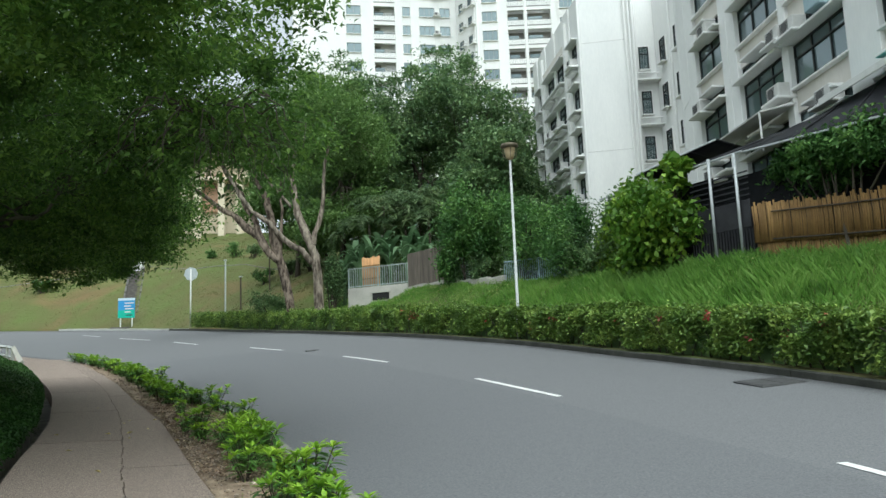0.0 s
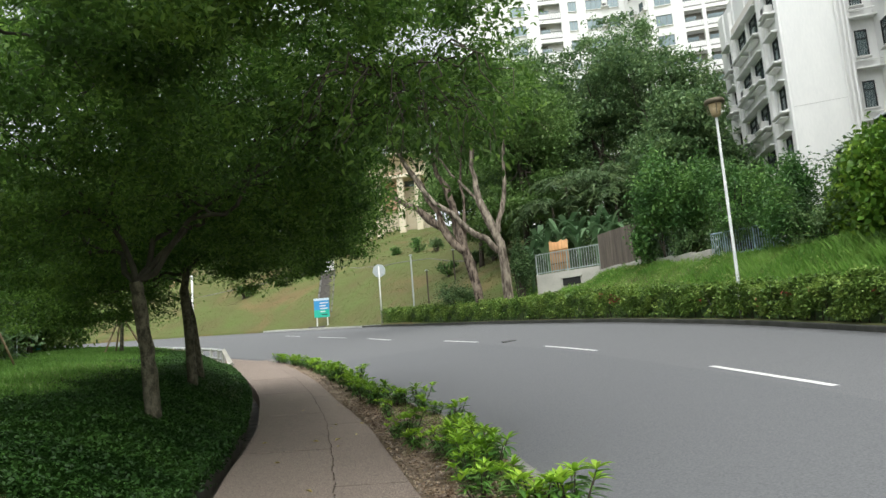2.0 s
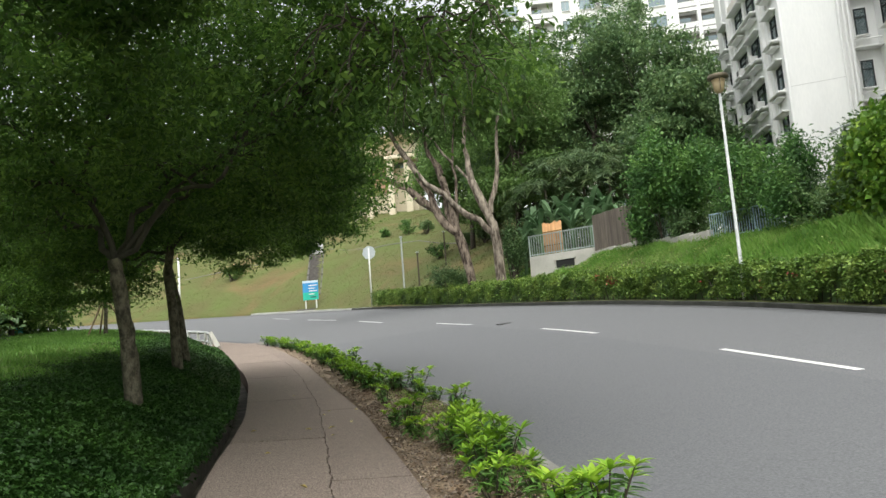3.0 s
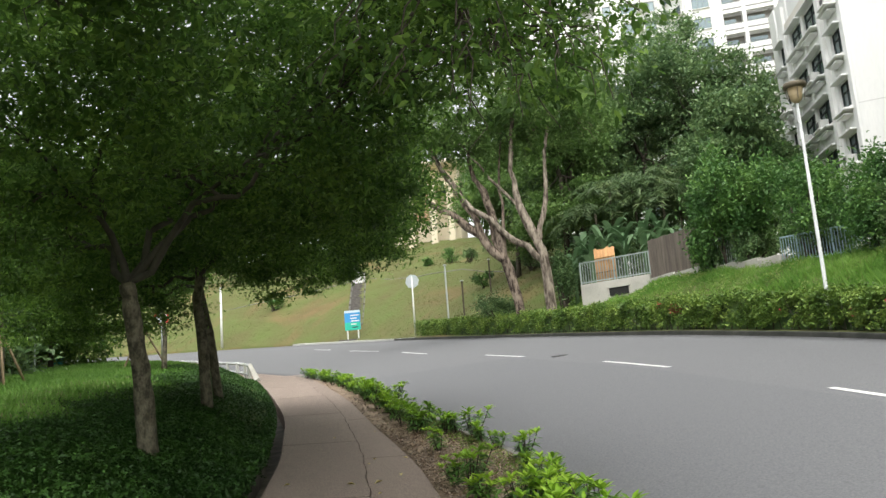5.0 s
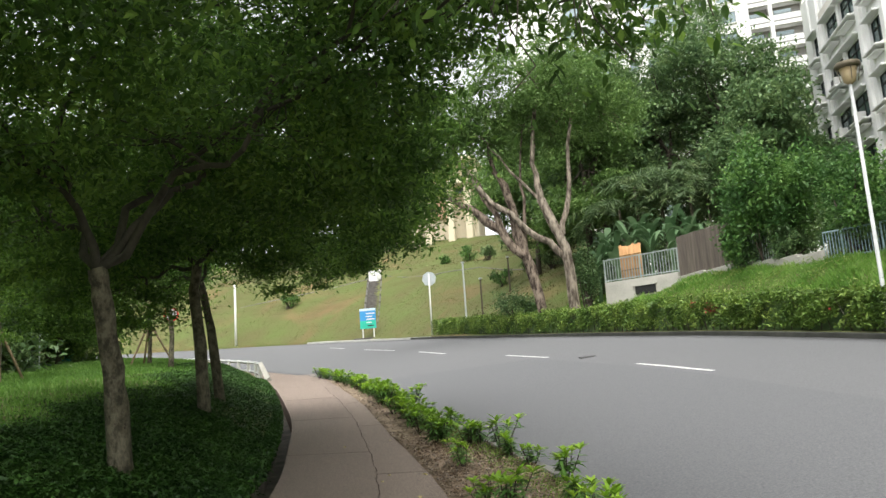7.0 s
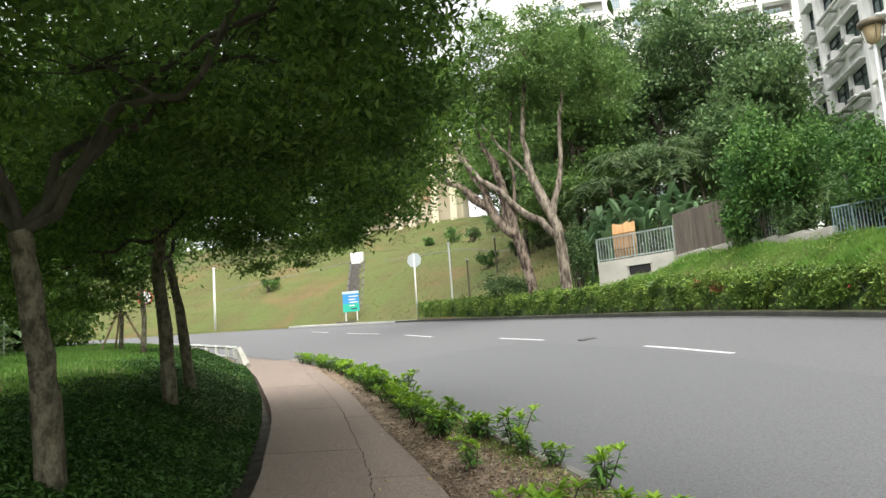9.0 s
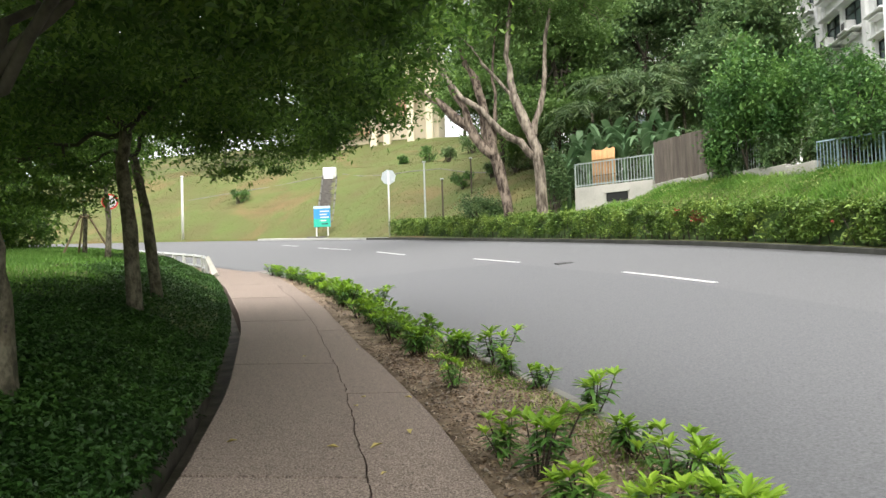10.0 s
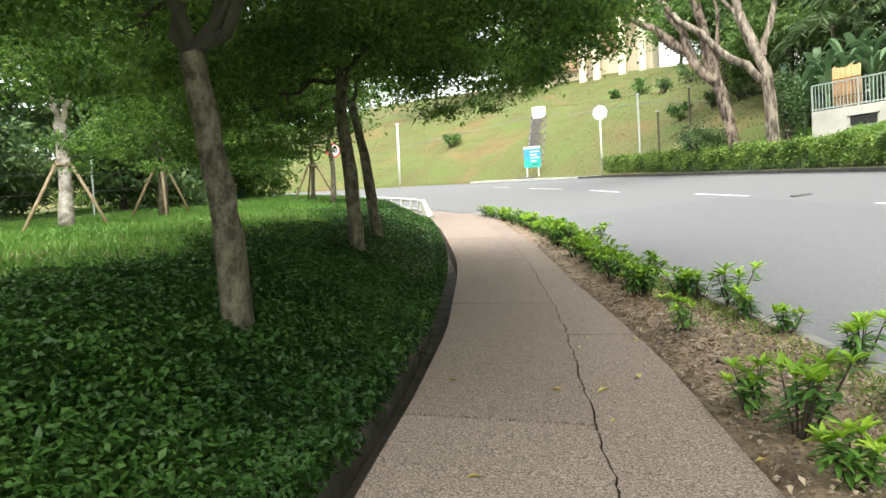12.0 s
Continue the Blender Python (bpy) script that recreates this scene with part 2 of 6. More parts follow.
SIGN_BLUE = mat("blue_sign_face", (0.05, 0.27, 0.55), (0.06, 0.3, 0.6), 4, 0.4, 30, 0.0)
SIGN_GREEN = mat("green_sign_face", (0.03, 0.42, 0.3), (0.04, 0.46, 0.34), 4, 0.4, 30, 0.0)
SIGN_PALE = mat("pale_sign_header", (0.5, 0.62, 0.72), (0.58, 0.7, 0.78), 4, 0.4, 30, 0.0)
SIGN_BACK = mat("grey_sign_back", (0.4, 0.45, 0.46), (0.5, 0.54, 0.55), 4, 0.45, 30, 0.0, metal=0.3)
SIGN_RED = mat("red_sign_ring", (0.5, 0.03, 0.03), (0.55, 0.05, 0.05), 4, 0.4, 30, 0.0)
BLACK = mat("black_lettering_and_vent", (0.02, 0.02, 0.02), (0.03, 0.03, 0.03), 4, 0.5, 30, 0.0)
TEAL = mat("teal_awning_canvas", (0.02, 0.2, 0.18), (0.04, 0.27, 0.24), 3, 0.7, 40, 0.1)
STEP_STONE = mat("dark_stepped_channel", (0.07, 0.065, 0.06), (0.14, 0.13, 0.115), 3, 0.9, 30, 0.3)
TIMBER = mat("pale_stake_timber", (0.25, 0.18, 0.11), (0.38, 0.29, 0.19), 5, 0.8, 40, 0.2, vary=0.15)

# ---- mesh helpers ----


class Geo:
    """Collects vertices and faces of one mesh."""

    def __init__(self):
        self.v, self.f = [], []

    def add(self, verts, faces):
        o = len(self.v)
        self.v += [tuple(p) for p in verts]
        self.f += [tuple(i + o for i in q) for q in faces]
        return self

    def box(self, c, s, m=None, bevel=0.0):
        x, y, z = (k / 2 for k in s)
        if bevel:
            b = min(bevel, x * 0.8, y * 0.8, z * 0.8)
            vs, idx = [], {}
            for sx in (-1, 1):
                for sy in (-1, 1):
                    for sz in (-1, 1):
                        idx[sx, sy, sz] = len(vs)
                        vs += [(sx * x, sy * (y - b), sz * (z - b)), (sx * (x - b), sy * y, sz * (z - b)), (sx * (x - b), sy * (y - b), sz * z)]
            fs = []
            for a in range(3):
                for s_ in (-1, 1):
                    ring = []
                    for p, q in ((-1, -1), (1, -1), (1, 1), (-1, 1)):
                        k = [0, 0, 0]
                        k[a], k[(a + 1) % 3], k[(a + 2) % 3] = s_, p, q
                        ring.append(idx[tuple(k)] + a)
                    fs.append(ring if s_ > 0 else ring[::-1])
            for a in range(3):
                for p in (-1, 1):
                    for q in (-1, 1):
                        k0, k1 = [0, 0, 0], [0, 0, 0]
                        k0[a], k1[a] = -1, 1
                        for k in (k0, k1):
                            k[(a + 1) % 3], k[(a + 2) % 3] = p, q
                        i0, i1 = idx[tuple(k0)], idx[tuple(k1)]
                        b1, b2 = (a + 1) % 3, (a + 2) % 3
                        ring = [i0 + b1, i0 + b2, i1 + b2, i1 + b1]
                        fs.append(ring if p * q < 0 else ring[::-1])
            for (sx, sy, sz), i in idx.items():
                fs.append((i, i + 1, i + 2) if sx * sy * sz > 0 else (i + 2, i + 1, i))
        else:
            vs = [(a, b_, d) for a in (-x, x) for b_ in (-y, y) for d in (-z, z)]
            fs = [(0, 1, 3, 2), (4, 6, 7, 5), (0, 4, 5, 1), (2, 3, 7, 6), (0, 2, 6, 4), (1, 5, 7, 3)]
        c = Vector(c)
        vs = [c + (m @ Vector(p) if m else Vector(p)) for p in vs]
        return self.add(vs, fs)

    def tube(self, pts, radii, sides=8, cap=True):
        pts = [Vector(p) for p in pts]
        vs, fs = [], []
        ref = Vector((0.31, 0.95, 0.05))
        for i, p in enumerate(pts):
            d = (pts[min(i + 1, len(pts) - 1)] - pts[max(i - 1, 0)]).normalized()
            a = d.cross(ref)
            a = a.normalized() if a.length > 1e-4 else Vector((1, 0, 0))
            b = d.cross(a)
            r = radii[i] if hasattr(radii, "__len__") else radii
            for k in range(sides):
                t = 2 * math.pi * k / sides
                vs.append(p + a * (r * math.cos(t)) + b * (r * math.sin(t)))
        for i in range(len(pts) - 1):
            for k in range(sides):
                j = (k + 1) % sides
                fs.append((i * sides + k, i * sides + j, (i + 1) * sides + j, (i + 1) * sides + k))
        if cap:
            fs += [tuple(range(sides))[::-1], tuple(range((len(pts) - 1) * sides, len(pts) * sides))]
        return self.add(vs, fs)

    def make(self, name, material, parent=None, label="", smooth=False):
        me = bpy.data.meshes.new(name)
        me.from_pydata(self.v, [], self.f)
        me.materials.append(material)
        if smooth:
            me.shade_smooth()
        ob = new(name, me)
        if parent:
            ob.parent = parent
        if label:
            ob["label"] = label
        return ob


def empty(name, loc, label, category, group="", rz=0.0, kind=""):
    ob = new(name)
    ob.empty_display_size = 0.2
    ob.matrix_basis = pose(*loc, 0, 0, rz)
    return tagged(ob, label, category, group, kind)


def quads(name, verts, material, parent=None, label=""):
    """One mesh from an array (n, 4, 3) of loose quads."""
    n = len(verts)
    me = bpy.data.meshes.new(name)
    me.vertices.add(n * 4)
    me.vertices.foreach_set("co", verts.astype(np.float32).ravel())
    me.loops.add(n * 4)
    me.loops.foreach_set("vertex_index", np.arange(n * 4, dtype=np.int32))
    me.polygons.add(n)
    me.polygons.foreach_set("loop_start", np.arange(0, n * 4, 4, dtype=np.int32))
    me.materials.append(material)
    me.update(calc_edges=True)
    ob = new(name, me)
    if parent:
        ob.parent = parent
    if label:
        ob["label"] = label
    return ob


def unit(a):
    return a / np.maximum(np.linalg.norm(a, axis=1, keepdims=True), 1e-6)


def leaf_quads(c, length, width, rng, droop=0.3, flat=0.4, axis=None):
    """Folded leaf blades round the centres c: droop tips them down, flat turns their faces upward."""
    n = len(c)
    a = rng.normal(size=(n, 3)) if axis is None else axis + rng.normal(size=(n, 3)) * 0.25
    if axis is None:
        a[:, 2] = a[:, 2] * (1 - flat) - droop
    a = unit(a)
    up = rng.normal(size=(n, 3)) * (1 - flat) + np.array([0, 0, 1.0]) * flat * 2
    b = unit(np.cross(a, up))
    nrm = np.cross(b, a)
    L = (length * rng.uniform(0.65, 1.25, n))[:, None]
    W = L * width
    fold = nrm * W * 0.25
    mid = c + a * L * 0.05
    return np.stack([c - a * L * 0.5, mid + b * W * 0.5 + fold, c + a * L * 0.5 - np.array([0, 0, 0.12]) * L, mid - b * W * 0.5 + fold], axis=1)


def blades(p, height, width, rng, lean=0.5):
    """Grass blades that stand on the points p."""
    n = len(p)
    h = (height * rng.uniform(0.5, 1.3, n))[:, None]
    t = rng.uniform(0, 2 * math.pi, n)
    side = np.stack([np.cos(t), np.sin(t), np.zeros(n)], 1)
    bend = np.stack([-np.sin(t), np.cos(t), np.zeros(n)], 1) * rng.uniform(-lean, lean, n)[:, None]
    up = np.array([0, 0, 1.0])
    tip = p + up * h + bend * h
    mid = p + up * h * 0.55 + bend * h * 0.3
    return np.stack([p - side * width * 0.5, p + side * width * 0.5, mid + side * width * 0.35, tip], 1)


# ---- the lie of the land ----


def along(*pts):
    """A smooth value along the road, from a few (y, value) stations."""
    ys, vs = zip(*pts)

    def f(y):
        y = np.asarray(y, float)
        return sum(np.interp(y + k, ys, vs) for k in (-1.6, -0.8, 0, 0.8, 1.6)) / 5

    return f


road_l = along((-60, 25.0), (-7, 5.5), (0, 3.05), (8.4, 0), (12.9, -1.35), (15.2, -2.4), (18.4, -3.9), (23.2, -6.16), (27.2, -8.15), (36.5, -14.5), (43, -20), (50, -26.2), (56, -34), (60, -44), (66, -66), (80, -112), (260, -500))
road_r = along((-60, 34.0), (-10, 12.6), (0, 10.8), (11.3, 8.6), (14.8, 7.55), (24.7, 4.83), (30, 1.65), (39, -3.1), (54.4, -13.3), (62.3, -17), (68.3, -23.7), (72, -27.9), (74, -32), (75.5, -37), (77, -43), (80, -56), (90, -92), (260, -480))
path_l = along((-60, 21), (-7, 2.1), (0, -0.44), (8.4, -3.5), (10.4, -4.18), (11.8, -4.68), (13.6, -5.22), (16.1, -6.26), (20.5, -8.1), (25.4, -10.6), (30.2, -13.1), (38.3, -17.8), (43, -21.8), (50, -28), (56, -36), (60, -46.2), (66, -68.4), (80, -114.6), (260, -503))
path_r = along((-60, 23.5), (-7, 4.4), (0, 1.85), (7.7, -1.04), (10.7, -2.18), (12.1, -2.67), (13.3, -3.1), (15.9, -4.18), (17.7, -5.03), (23.5, -7.57), (30.5, -11.05), (34, -12.95), (38.3, -15.2), (260, -171))
z_l = along((-60, -3.8), (6.26, -0.33), (16.5, 0.21), (36.5, 1.81), (43, 2.35), (50, 2.95), (56, 3.5), (60, 4.0), (66, 4.7), (80, 6.0), (260, 12))
z_r = along((-60, -3.8), (0, -0.55), (7.2, -0.05), (10.4, 0.25), (13.9, 0.62), (24.7, 1.56), (30, 2.1), (39, 2.78), (54.4, 4.0), (62.3, 4.5), (68.3, 5.0), (72, 5.3), (74, 5.55), (77, 5.95), (80, 6.4), (90, 7.6), (260, 14))
fence_x = along((-60, 46), (17, 12.9), (49.9, -1.9), (56, -4.6), (260, -95))
fence_z = along((-60, -1), (17, 2.96), (20.7, 3.4), (27, 3.84), (33, 4.29), (39, 4.75), (43, 4.9), (50, 5.0), (70, 7.0), (260, 20))


def smooth(a, b, x):
    t = np.clip((np.asarray(x, float) - a) / (b - a), 0, 1)
    return t * t * (3 - 2 * t)


def road_z(x, y):
    a, b = road_l(y), road_r(y)
    u = (np.asarray(x, float) - a) / (b - a)
    crown = np.interp(y, (6, 12, 16.5, 24, 31), (-0.02, 0.05, 0.09, 0.1, 0.0)) * 4 * np.clip(u * (1 - u), 0, 0.25)
    return z_l(y) + (z_r(y) - z_l(y)) * u + crown


def lump(x, y, s):
    return np.sin(x * s * 1.3 + 1.7 * np.sin(y * s * 0.7)) * np.sin(y * s + 1.1 * np.sin(x * s * 0.9))


EDGE_Y = np.concatenate([np.arange(30, 72, 1.0), np.arange(72, 80, 0.25), np.arange(80, 110, 1.0)])
EDGE_X = road_r(EDGE_Y)


def off_road(x, y):
    """How far a point right of the road lies from the road's edge."""
    near = np.minimum.reduce([np.hypot(x - ex, y - ey) for ex, ey in zip(EDGE_X, EDGE_Y)])
    return np.where(np.asarray(y) < 34, np.maximum(x - road_r(y), 0) * 0.88, near)


def verge_z(x, y):
    """The land to the right of the road: a grassy verge up to the fences, and further on a mown hill."""
    x, y = np.asarray(x, float), np.asarray(y, float)
    yc = np.minimum(y, 80)
    d = off_road(x, y)
    wid = np.maximum(fence_x(yc) - road_r(yc), 2.0) * 0.88
    bank = z_r(yc) + 0.04 + (fence_z(yc) - z_r(yc) - 0.04) * smooth(0.5, 1.0, d / wid * 0.62 + 0.38) + np.clip(d - wid, 0, 25) * 0.1
    dh = np.maximum(d - 1.2, 0)
    foot = np.interp(x, (-60, -43, -32, -17, -13, -3), (6.5, 5.95, 5.5, 4.5, 4.0, 3.1))
    hill = foot + 0.1 + np.minimum(dh, 13.5) * 0.62 + np.clip(dh - 13.5, 0, 2) * 0.03 + np.clip(dh - 15.5, 0, 14) * 0.42 + np.clip(dh - 29.5, 0, 40) * 0.12
    w = smooth(46, 55, y) * smooth(2, -7, x)
    bank = bank - 0.42 * np.exp(-(((x - 0.5) / 2.4) ** 2 + ((y - 42.8) / 1.9) ** 2))
    return bank * (1 - w) + hill * w + lump(x, y, 0.5) * 0.07 * smooth(1, 3, d)


def lawn_z(x, y):
    """The raised lawn to the left of the path."""
    e = np.maximum(path_l(y) - x, 0) * 0.9
    return z_l(y) + 0.16 + 0.62 * smooth(0.2, 1.9, e) + 0.32 * smooth(1.5, 6, e) + np.clip(e - 5, 0, 30) * 0.02 + lump(x, y, 0.9) * 0.04


def land_z(x, y):
    x, y = np.asarray(x, float), np.asarray(y, float)
    return np.where(x > road_r(y), verge_z(x, y), np.where(x < path_l(y) - 0.4, lawn_z(x, y), road_z(x, y)))


def sheet(name, us, ys, px, pz, material, label, thick=0.0):
    """A strip of land: for each y of ys a row of points, at x = px(u, y) for each u of us."""
    g = Geo()
    nu = len(us)
    for y in ys:
        for u in us:
            x = float(px(u, y))
            g.v.append((x, float(y), float(pz(x, y))))
    for i in range(len(ys) - 1):
        for j in range(nu - 1):
            k = i * nu + j
            g.f.append((k, k + 1, k + nu + 1, k + nu))
    if thick:
        n0 = len(g.v)
        g.v += [(x, y, z - thick) for x, y, z in g.v]
        edge = [j for j in range(nu)] + [i * nu + nu - 1 for i in range(1, len(ys))] + [(len(ys) - 1) * nu + j for j in range(nu - 2, -1, -1)] + [i * nu for i in range(len(ys) - 2, 0, -1)]
        for a, b in zip(edge, edge[1:] + edge[:1]):
            g.f.append((a + n0, b + n0, b, a))
    return tagged(g.make(name, material, smooth=True), label, name.replace("_", " "), kind="structure")


YS = np.concatenate([np.arange(-60, -8, 4), np.arange(-8, 40, 0.8), np.arange(40, 72, 1.5), np.arange(72, 81, 0.5), np.arange(81, 130, 1.5), np.arange(130, 262, 10)])

# the ground: one sheet from horizon to horizon, sunk under the road and the path
US = np.concatenate([[-2500, -600, -200, -120], np.arange(-80, -30, 6), np.arange(-30, -6, 1.5), np.arange(-6, -0.5, 0.5), [-0.401]])
UR = np.concatenate([[0.12, 0.2], np.arange(0.5, 10, 0.5), np.arange(10, 130, 1.5), np.arange(130, 260, 10), [400, 600, 1000, 2500]])


def ground_sheet():
    g = Geo()
    rows = []
    ys = np.concatenate([[-2500, -500, -150], YS, [400, 900, 3000]])
    for y in ys:
        yc = min(max(y, -60), 260)
        pl, pr, rr = float(path_l(yc)), float(path_r(yc)), float(road_r(yc))
        row = []
        for u in US:
            x = pl + u
            row.append((x, y, float(lawn_z(max(x, pl - 80), yc))))
        zl = float(z_l(yc))
        for x, z in ((pl - 0.4, zl - 0.45), (pl, zl - 0.45), (pl + 0.02, zl - 0.45), (rr - 0.3, float(z_r(yc)) - 0.4), (rr + 0.1, float(z_r(yc)) - 0.4)):
            row.append((x, y, z))
        for u in UR:
            x = rr + u
            row.append((x, y, float(verge_z(x, yc))))
        rows.append(row)
    n = len(rows[0])
    for r in rows:
        g.v += r
    for i in range(len(rows) - 1):
        for j in range(n - 1):
            k = i * n + j
            g.f.append((k, k + 1, k + n + 1, k + n))
    return tagged(g.make("ground", GROUND, smooth=True), "uneven grassy ground of lawn, verge and hill", "ground", kind="structure")


ground_sheet()
sheet("road", np.linspace(0, 1, 17), YS, lambda u, y: road_l(y) + (road_r(y) - road_l(y)) * u, lambda x, y: road_z(x, y) - 0.1, ASPHALT, "wide grey asphalt road bending uphill", 0.25)

# ---- kerbs, channel, bed, path ----
PATH_END = 37.0
bed_ys = np.arange(-8, 35.5, 0.4)
sheet("planting_bed", np.linspace(0, 1, 5), bed_ys, lambda u, y: path_r(y) + 0.01 + (road_l(y) - 0.17 - path_r(y)) * u, lambda x, y: float(z_l(y)) - 0.02 + 0.05 * math.sin(3.1 * x + 5 * y) * math.sin(2.3 * y), SOIL, "bare brown soil bed with pebbles and litter", 0.35)


def strip(name, ys, x0, x1, z0, z1, material, parent=None):
    """A bar along the road between two offsets, from z0 up to z1."""
    g = Geo()
    for y in ys:
        a, b, lo, hi = float(x0(y)), float(x1(y)), float(z0(y)), float(z1(y))
        c = min(0.02, (b - a) * 0.2)
        g.v += [(a, y, lo), (a, y, hi - c), (a + c, y, hi), (b - c, y, hi), (b, y, hi - c), (b, y, lo)]
    for i in range(len(ys) - 1):
        for j in range(5):
            k = i * 6 + j
            g.f.append((k, k + 6, k + 7, k + 1))
    g.f += [tuple(range(6)), tuple(range(len(g.v) - 6, len(g.v)))[::-1]]
    return g.make(name, material, parent)


def kerb_run(name, y0, y1, step, x0, x1, z0, z1, material, label):
    top = empty(name, (0, 0, 0), label, "kerb", kind="structure")
    y = y0
    while y < y1:
        strip("kerb_stone", np.linspace(y, min(y + step - 0.012, y1), 4), x0, x1, z0, z1, material, top)
        y += step
    return top


kerb_run("kerb_left", -8, 36, 0.92, lambda y: road_l(y) - 0.15, lambda y: road_l(y), lambda y: z_l(y) - 0.3, lambda y: z_l(y) + 0.025, KERB, "low stained concrete kerb edging the planting bed")
kerb_run("kerb_right", -8, 62, 0.92, lambda y: road_r(y), lambda y: road_r(y) + 0.17, lambda y: z_r(y) - 0.3, lambda y: z_r(y) + 0.035, DARK_KERB, "dark concrete kerb below the hedge")
apron = strip("pavement_far", np.arange(56.0, 73.1, 0.5), lambda y: road_r(y) + 0.02, lambda y: road_r(y) + 1.1, lambda y: z_r(y) - 0.3, lambda y: z_r(y) + 0.05, PALE_CONCRETE)
tagged(apron, "pale concrete strip along the far road edge", "pavement", kind="structure")
strip_obj = strip("channel_wall", np.arange(-8, 60, 0.5), lambda y: path_l(y) - 0.42, lambda y: path_l(y) - 0.30, lambda y: z_l(y) - 0.5, lambda y: z_l(y) + 0.1 + 0.04 * math.sin(y * 1.7), DAMP)
tagged(strip_obj, "dark mossy concrete wall holding up the lawn", "low wall", kind="structure")
tagged(strip("drain_channel", np.arange(-8, 60, 0.5), lambda y: path_l(y) - 0.31, lambda y: path_l(y) + 0.01, lambda y: z_l(y) - 0.6, lambda y: z_l(y) - 0.32, DAMP), "damp dark concrete drainage channel beside the path", "drain", kind="structure")

pavement = empty("pavement", (0, 0, 0), "brown exposed-aggregate concrete footpath with a wandering crack", "footpath", kind="structure")


def wander(y):
    u = float(np.interp(y, (8, 10.7, 12, 13.2, 15.5, 18, 21, 25, 30, 36), (0.62, 0.627, 0.637, 0.648, 0.675, 0.735, 0.75, 0.768, 0.792, 0.8)))
    return u + 0.003 * math.sin(y * 31 + 2 * math.sin(y * 7)) + 0.008 * math.sin(y * 1.3) + 0.005 * math.sin(y * 4.7 + 1) + 0.003 * math.sin(y * 11) + 0.002 * math.sin(y * 23)


def slab(y0, y1, u0, u1):
    ys = np.linspace(y0 + (0.042 if abs(y0 - 11.75) < 0.1 else 0.012), y1 - 0.012, 90)
    g = Geo()
    for y in ys:
        a, b = float(path_l(y)), float(path_r(y))
        for u, gap in ((u0, 0.0085), (u1, -0.007)):
            t = wander(y) if u == 0.5 else u
            x = a + (b - a) * t + (gap if u == 0.5 else 0)
            z = float(z_l(y)) + 0.006 * math.sin(y * 2)
            lo = 0.01 if u == 0.5 and gap > 0 else 0.0
            g.v += [(x, y, z - lo), (x, y, z - 0.34)]
    n = len(ys)
    for i in range(n - 1):
        k = i * 4
        g.f += [(k, k + 2, k + 6, k + 4), (k, k + 4, k + 5, k + 1), (k + 2, k + 3, k + 7, k + 6)]
    g.f += [(0, 1, 3, 2), (4 * n - 4, 4 * n - 2, 4 * n - 1, 4 * n - 3)]
    g.make("paving_slab", PAVING, pavement)


joints = [-8, -2.2, 2.5, 7.1, 11.75, 16.4, 21.0, 25.6, 30.2, PATH_END]
for a, b in zip(joints, joints[1:]):
    slab(a, b, 0.0, 0.5)
for a, b in zip([-8, 0.4, 5.0, 9.2, 14.6, 19.5, 24.0, 29.0, 33.0], [0.4, 5.0, 9.2, 14.6, 19.5, 24.0, 29.0, 33.0, PATH_END]):
    slab(a, b, 0.5, 1.0)
sheet("pavement_end", np.linspace(0, 1, 4), np.arange(PATH_END, 60, 1.5), lambda u, y: path_l(y) + (road_l(y) - path_l(y)) * u, lambda x, y: float(z_l(y)) - 0.06, PAVING, "worn concrete strip where the footpath meets the road", 0.3)

# ---- road markings and covers ----


def centre(y):
    return np.interp(y, (-4, 7.2, 13.1, 16.55, 22.1, 25.4, 30.6, 33.8, 39, 42.8, 46, 51.1, 62), (7.6, 5.47, 3.78, 2.66, 0.63, -0.85, -3.63, -5.5, -9.0, -11.3, -13.4, -17.1, -24.5))


sheet("resurfaced_lane", np.linspace(0, 1, 9), np.concatenate([np.arange(-8, 30.5, 0.8), [31.0]]), lambda u, y: road_l(y) + 0.02 + (min(float(centre(y)) - 0.3, float(road_l(y)) + 14) - road_l(y) - 0.02) * u, lambda x, y: road_z(x, y) - 0.1 + 0.004, PATCH, "newer darker asphalt on the lane beside the bed")
for y0, y1 in ((-3.2, 0.2), (3.9, 7.2), (13.07, 16.56), (22.07, 25.42), (30.6, 33.77), (39.2, 42.8), (46.3, 51.0), (55, 59)):
    g = Geo()
    ys = np.linspace(y0, y1, 12)
    for y in ys:
        x = float(centre(y))
        for dx in (-0.06, 0.06):
            g.v.append((x + dx, y, float(road_z(x + dx, y)) - 0.1 + 0.009))
    g.f = [(2 * i, 2 * i + 1, 2 * i + 3, 2 * i + 2) for i in range(len(ys) - 1)]
    tagged(g.make("lane_marking", WHITE_LINE), "worn white dash of the road's centre line", "road marking", "centre line dashes", "structure")


def cover(x, y, sx, sy, rz, label):
    e = empty("manhole_cover", (x, y, float(road_z(x, y)) - 0.1), label, "manhole cover", rz=rz)
    Geo().box((0, 0, 0.0), (sx, sy, 0.03), bevel=0.01).make("frame", IRON, e)
    for k in (-1, 1):
        Geo().box((k * sx * 0.24, 0, 0.014), (sx * 0.44, sy * 0.86, 0.02), bevel=0.006).make("lid", IRON, e)
    slope = math.atan2(float(road_z(x, y + 1) - road_z(x, y)), 1)
    e.matrix_basis = pose(x, y, float(road_z(x, y)) - 0.1 + 0.004, math.degrees(slope), -math.degrees(math.atan2(float(road_z(x + 1, y) - road_z(x, y)), 1)), rz)
    return e


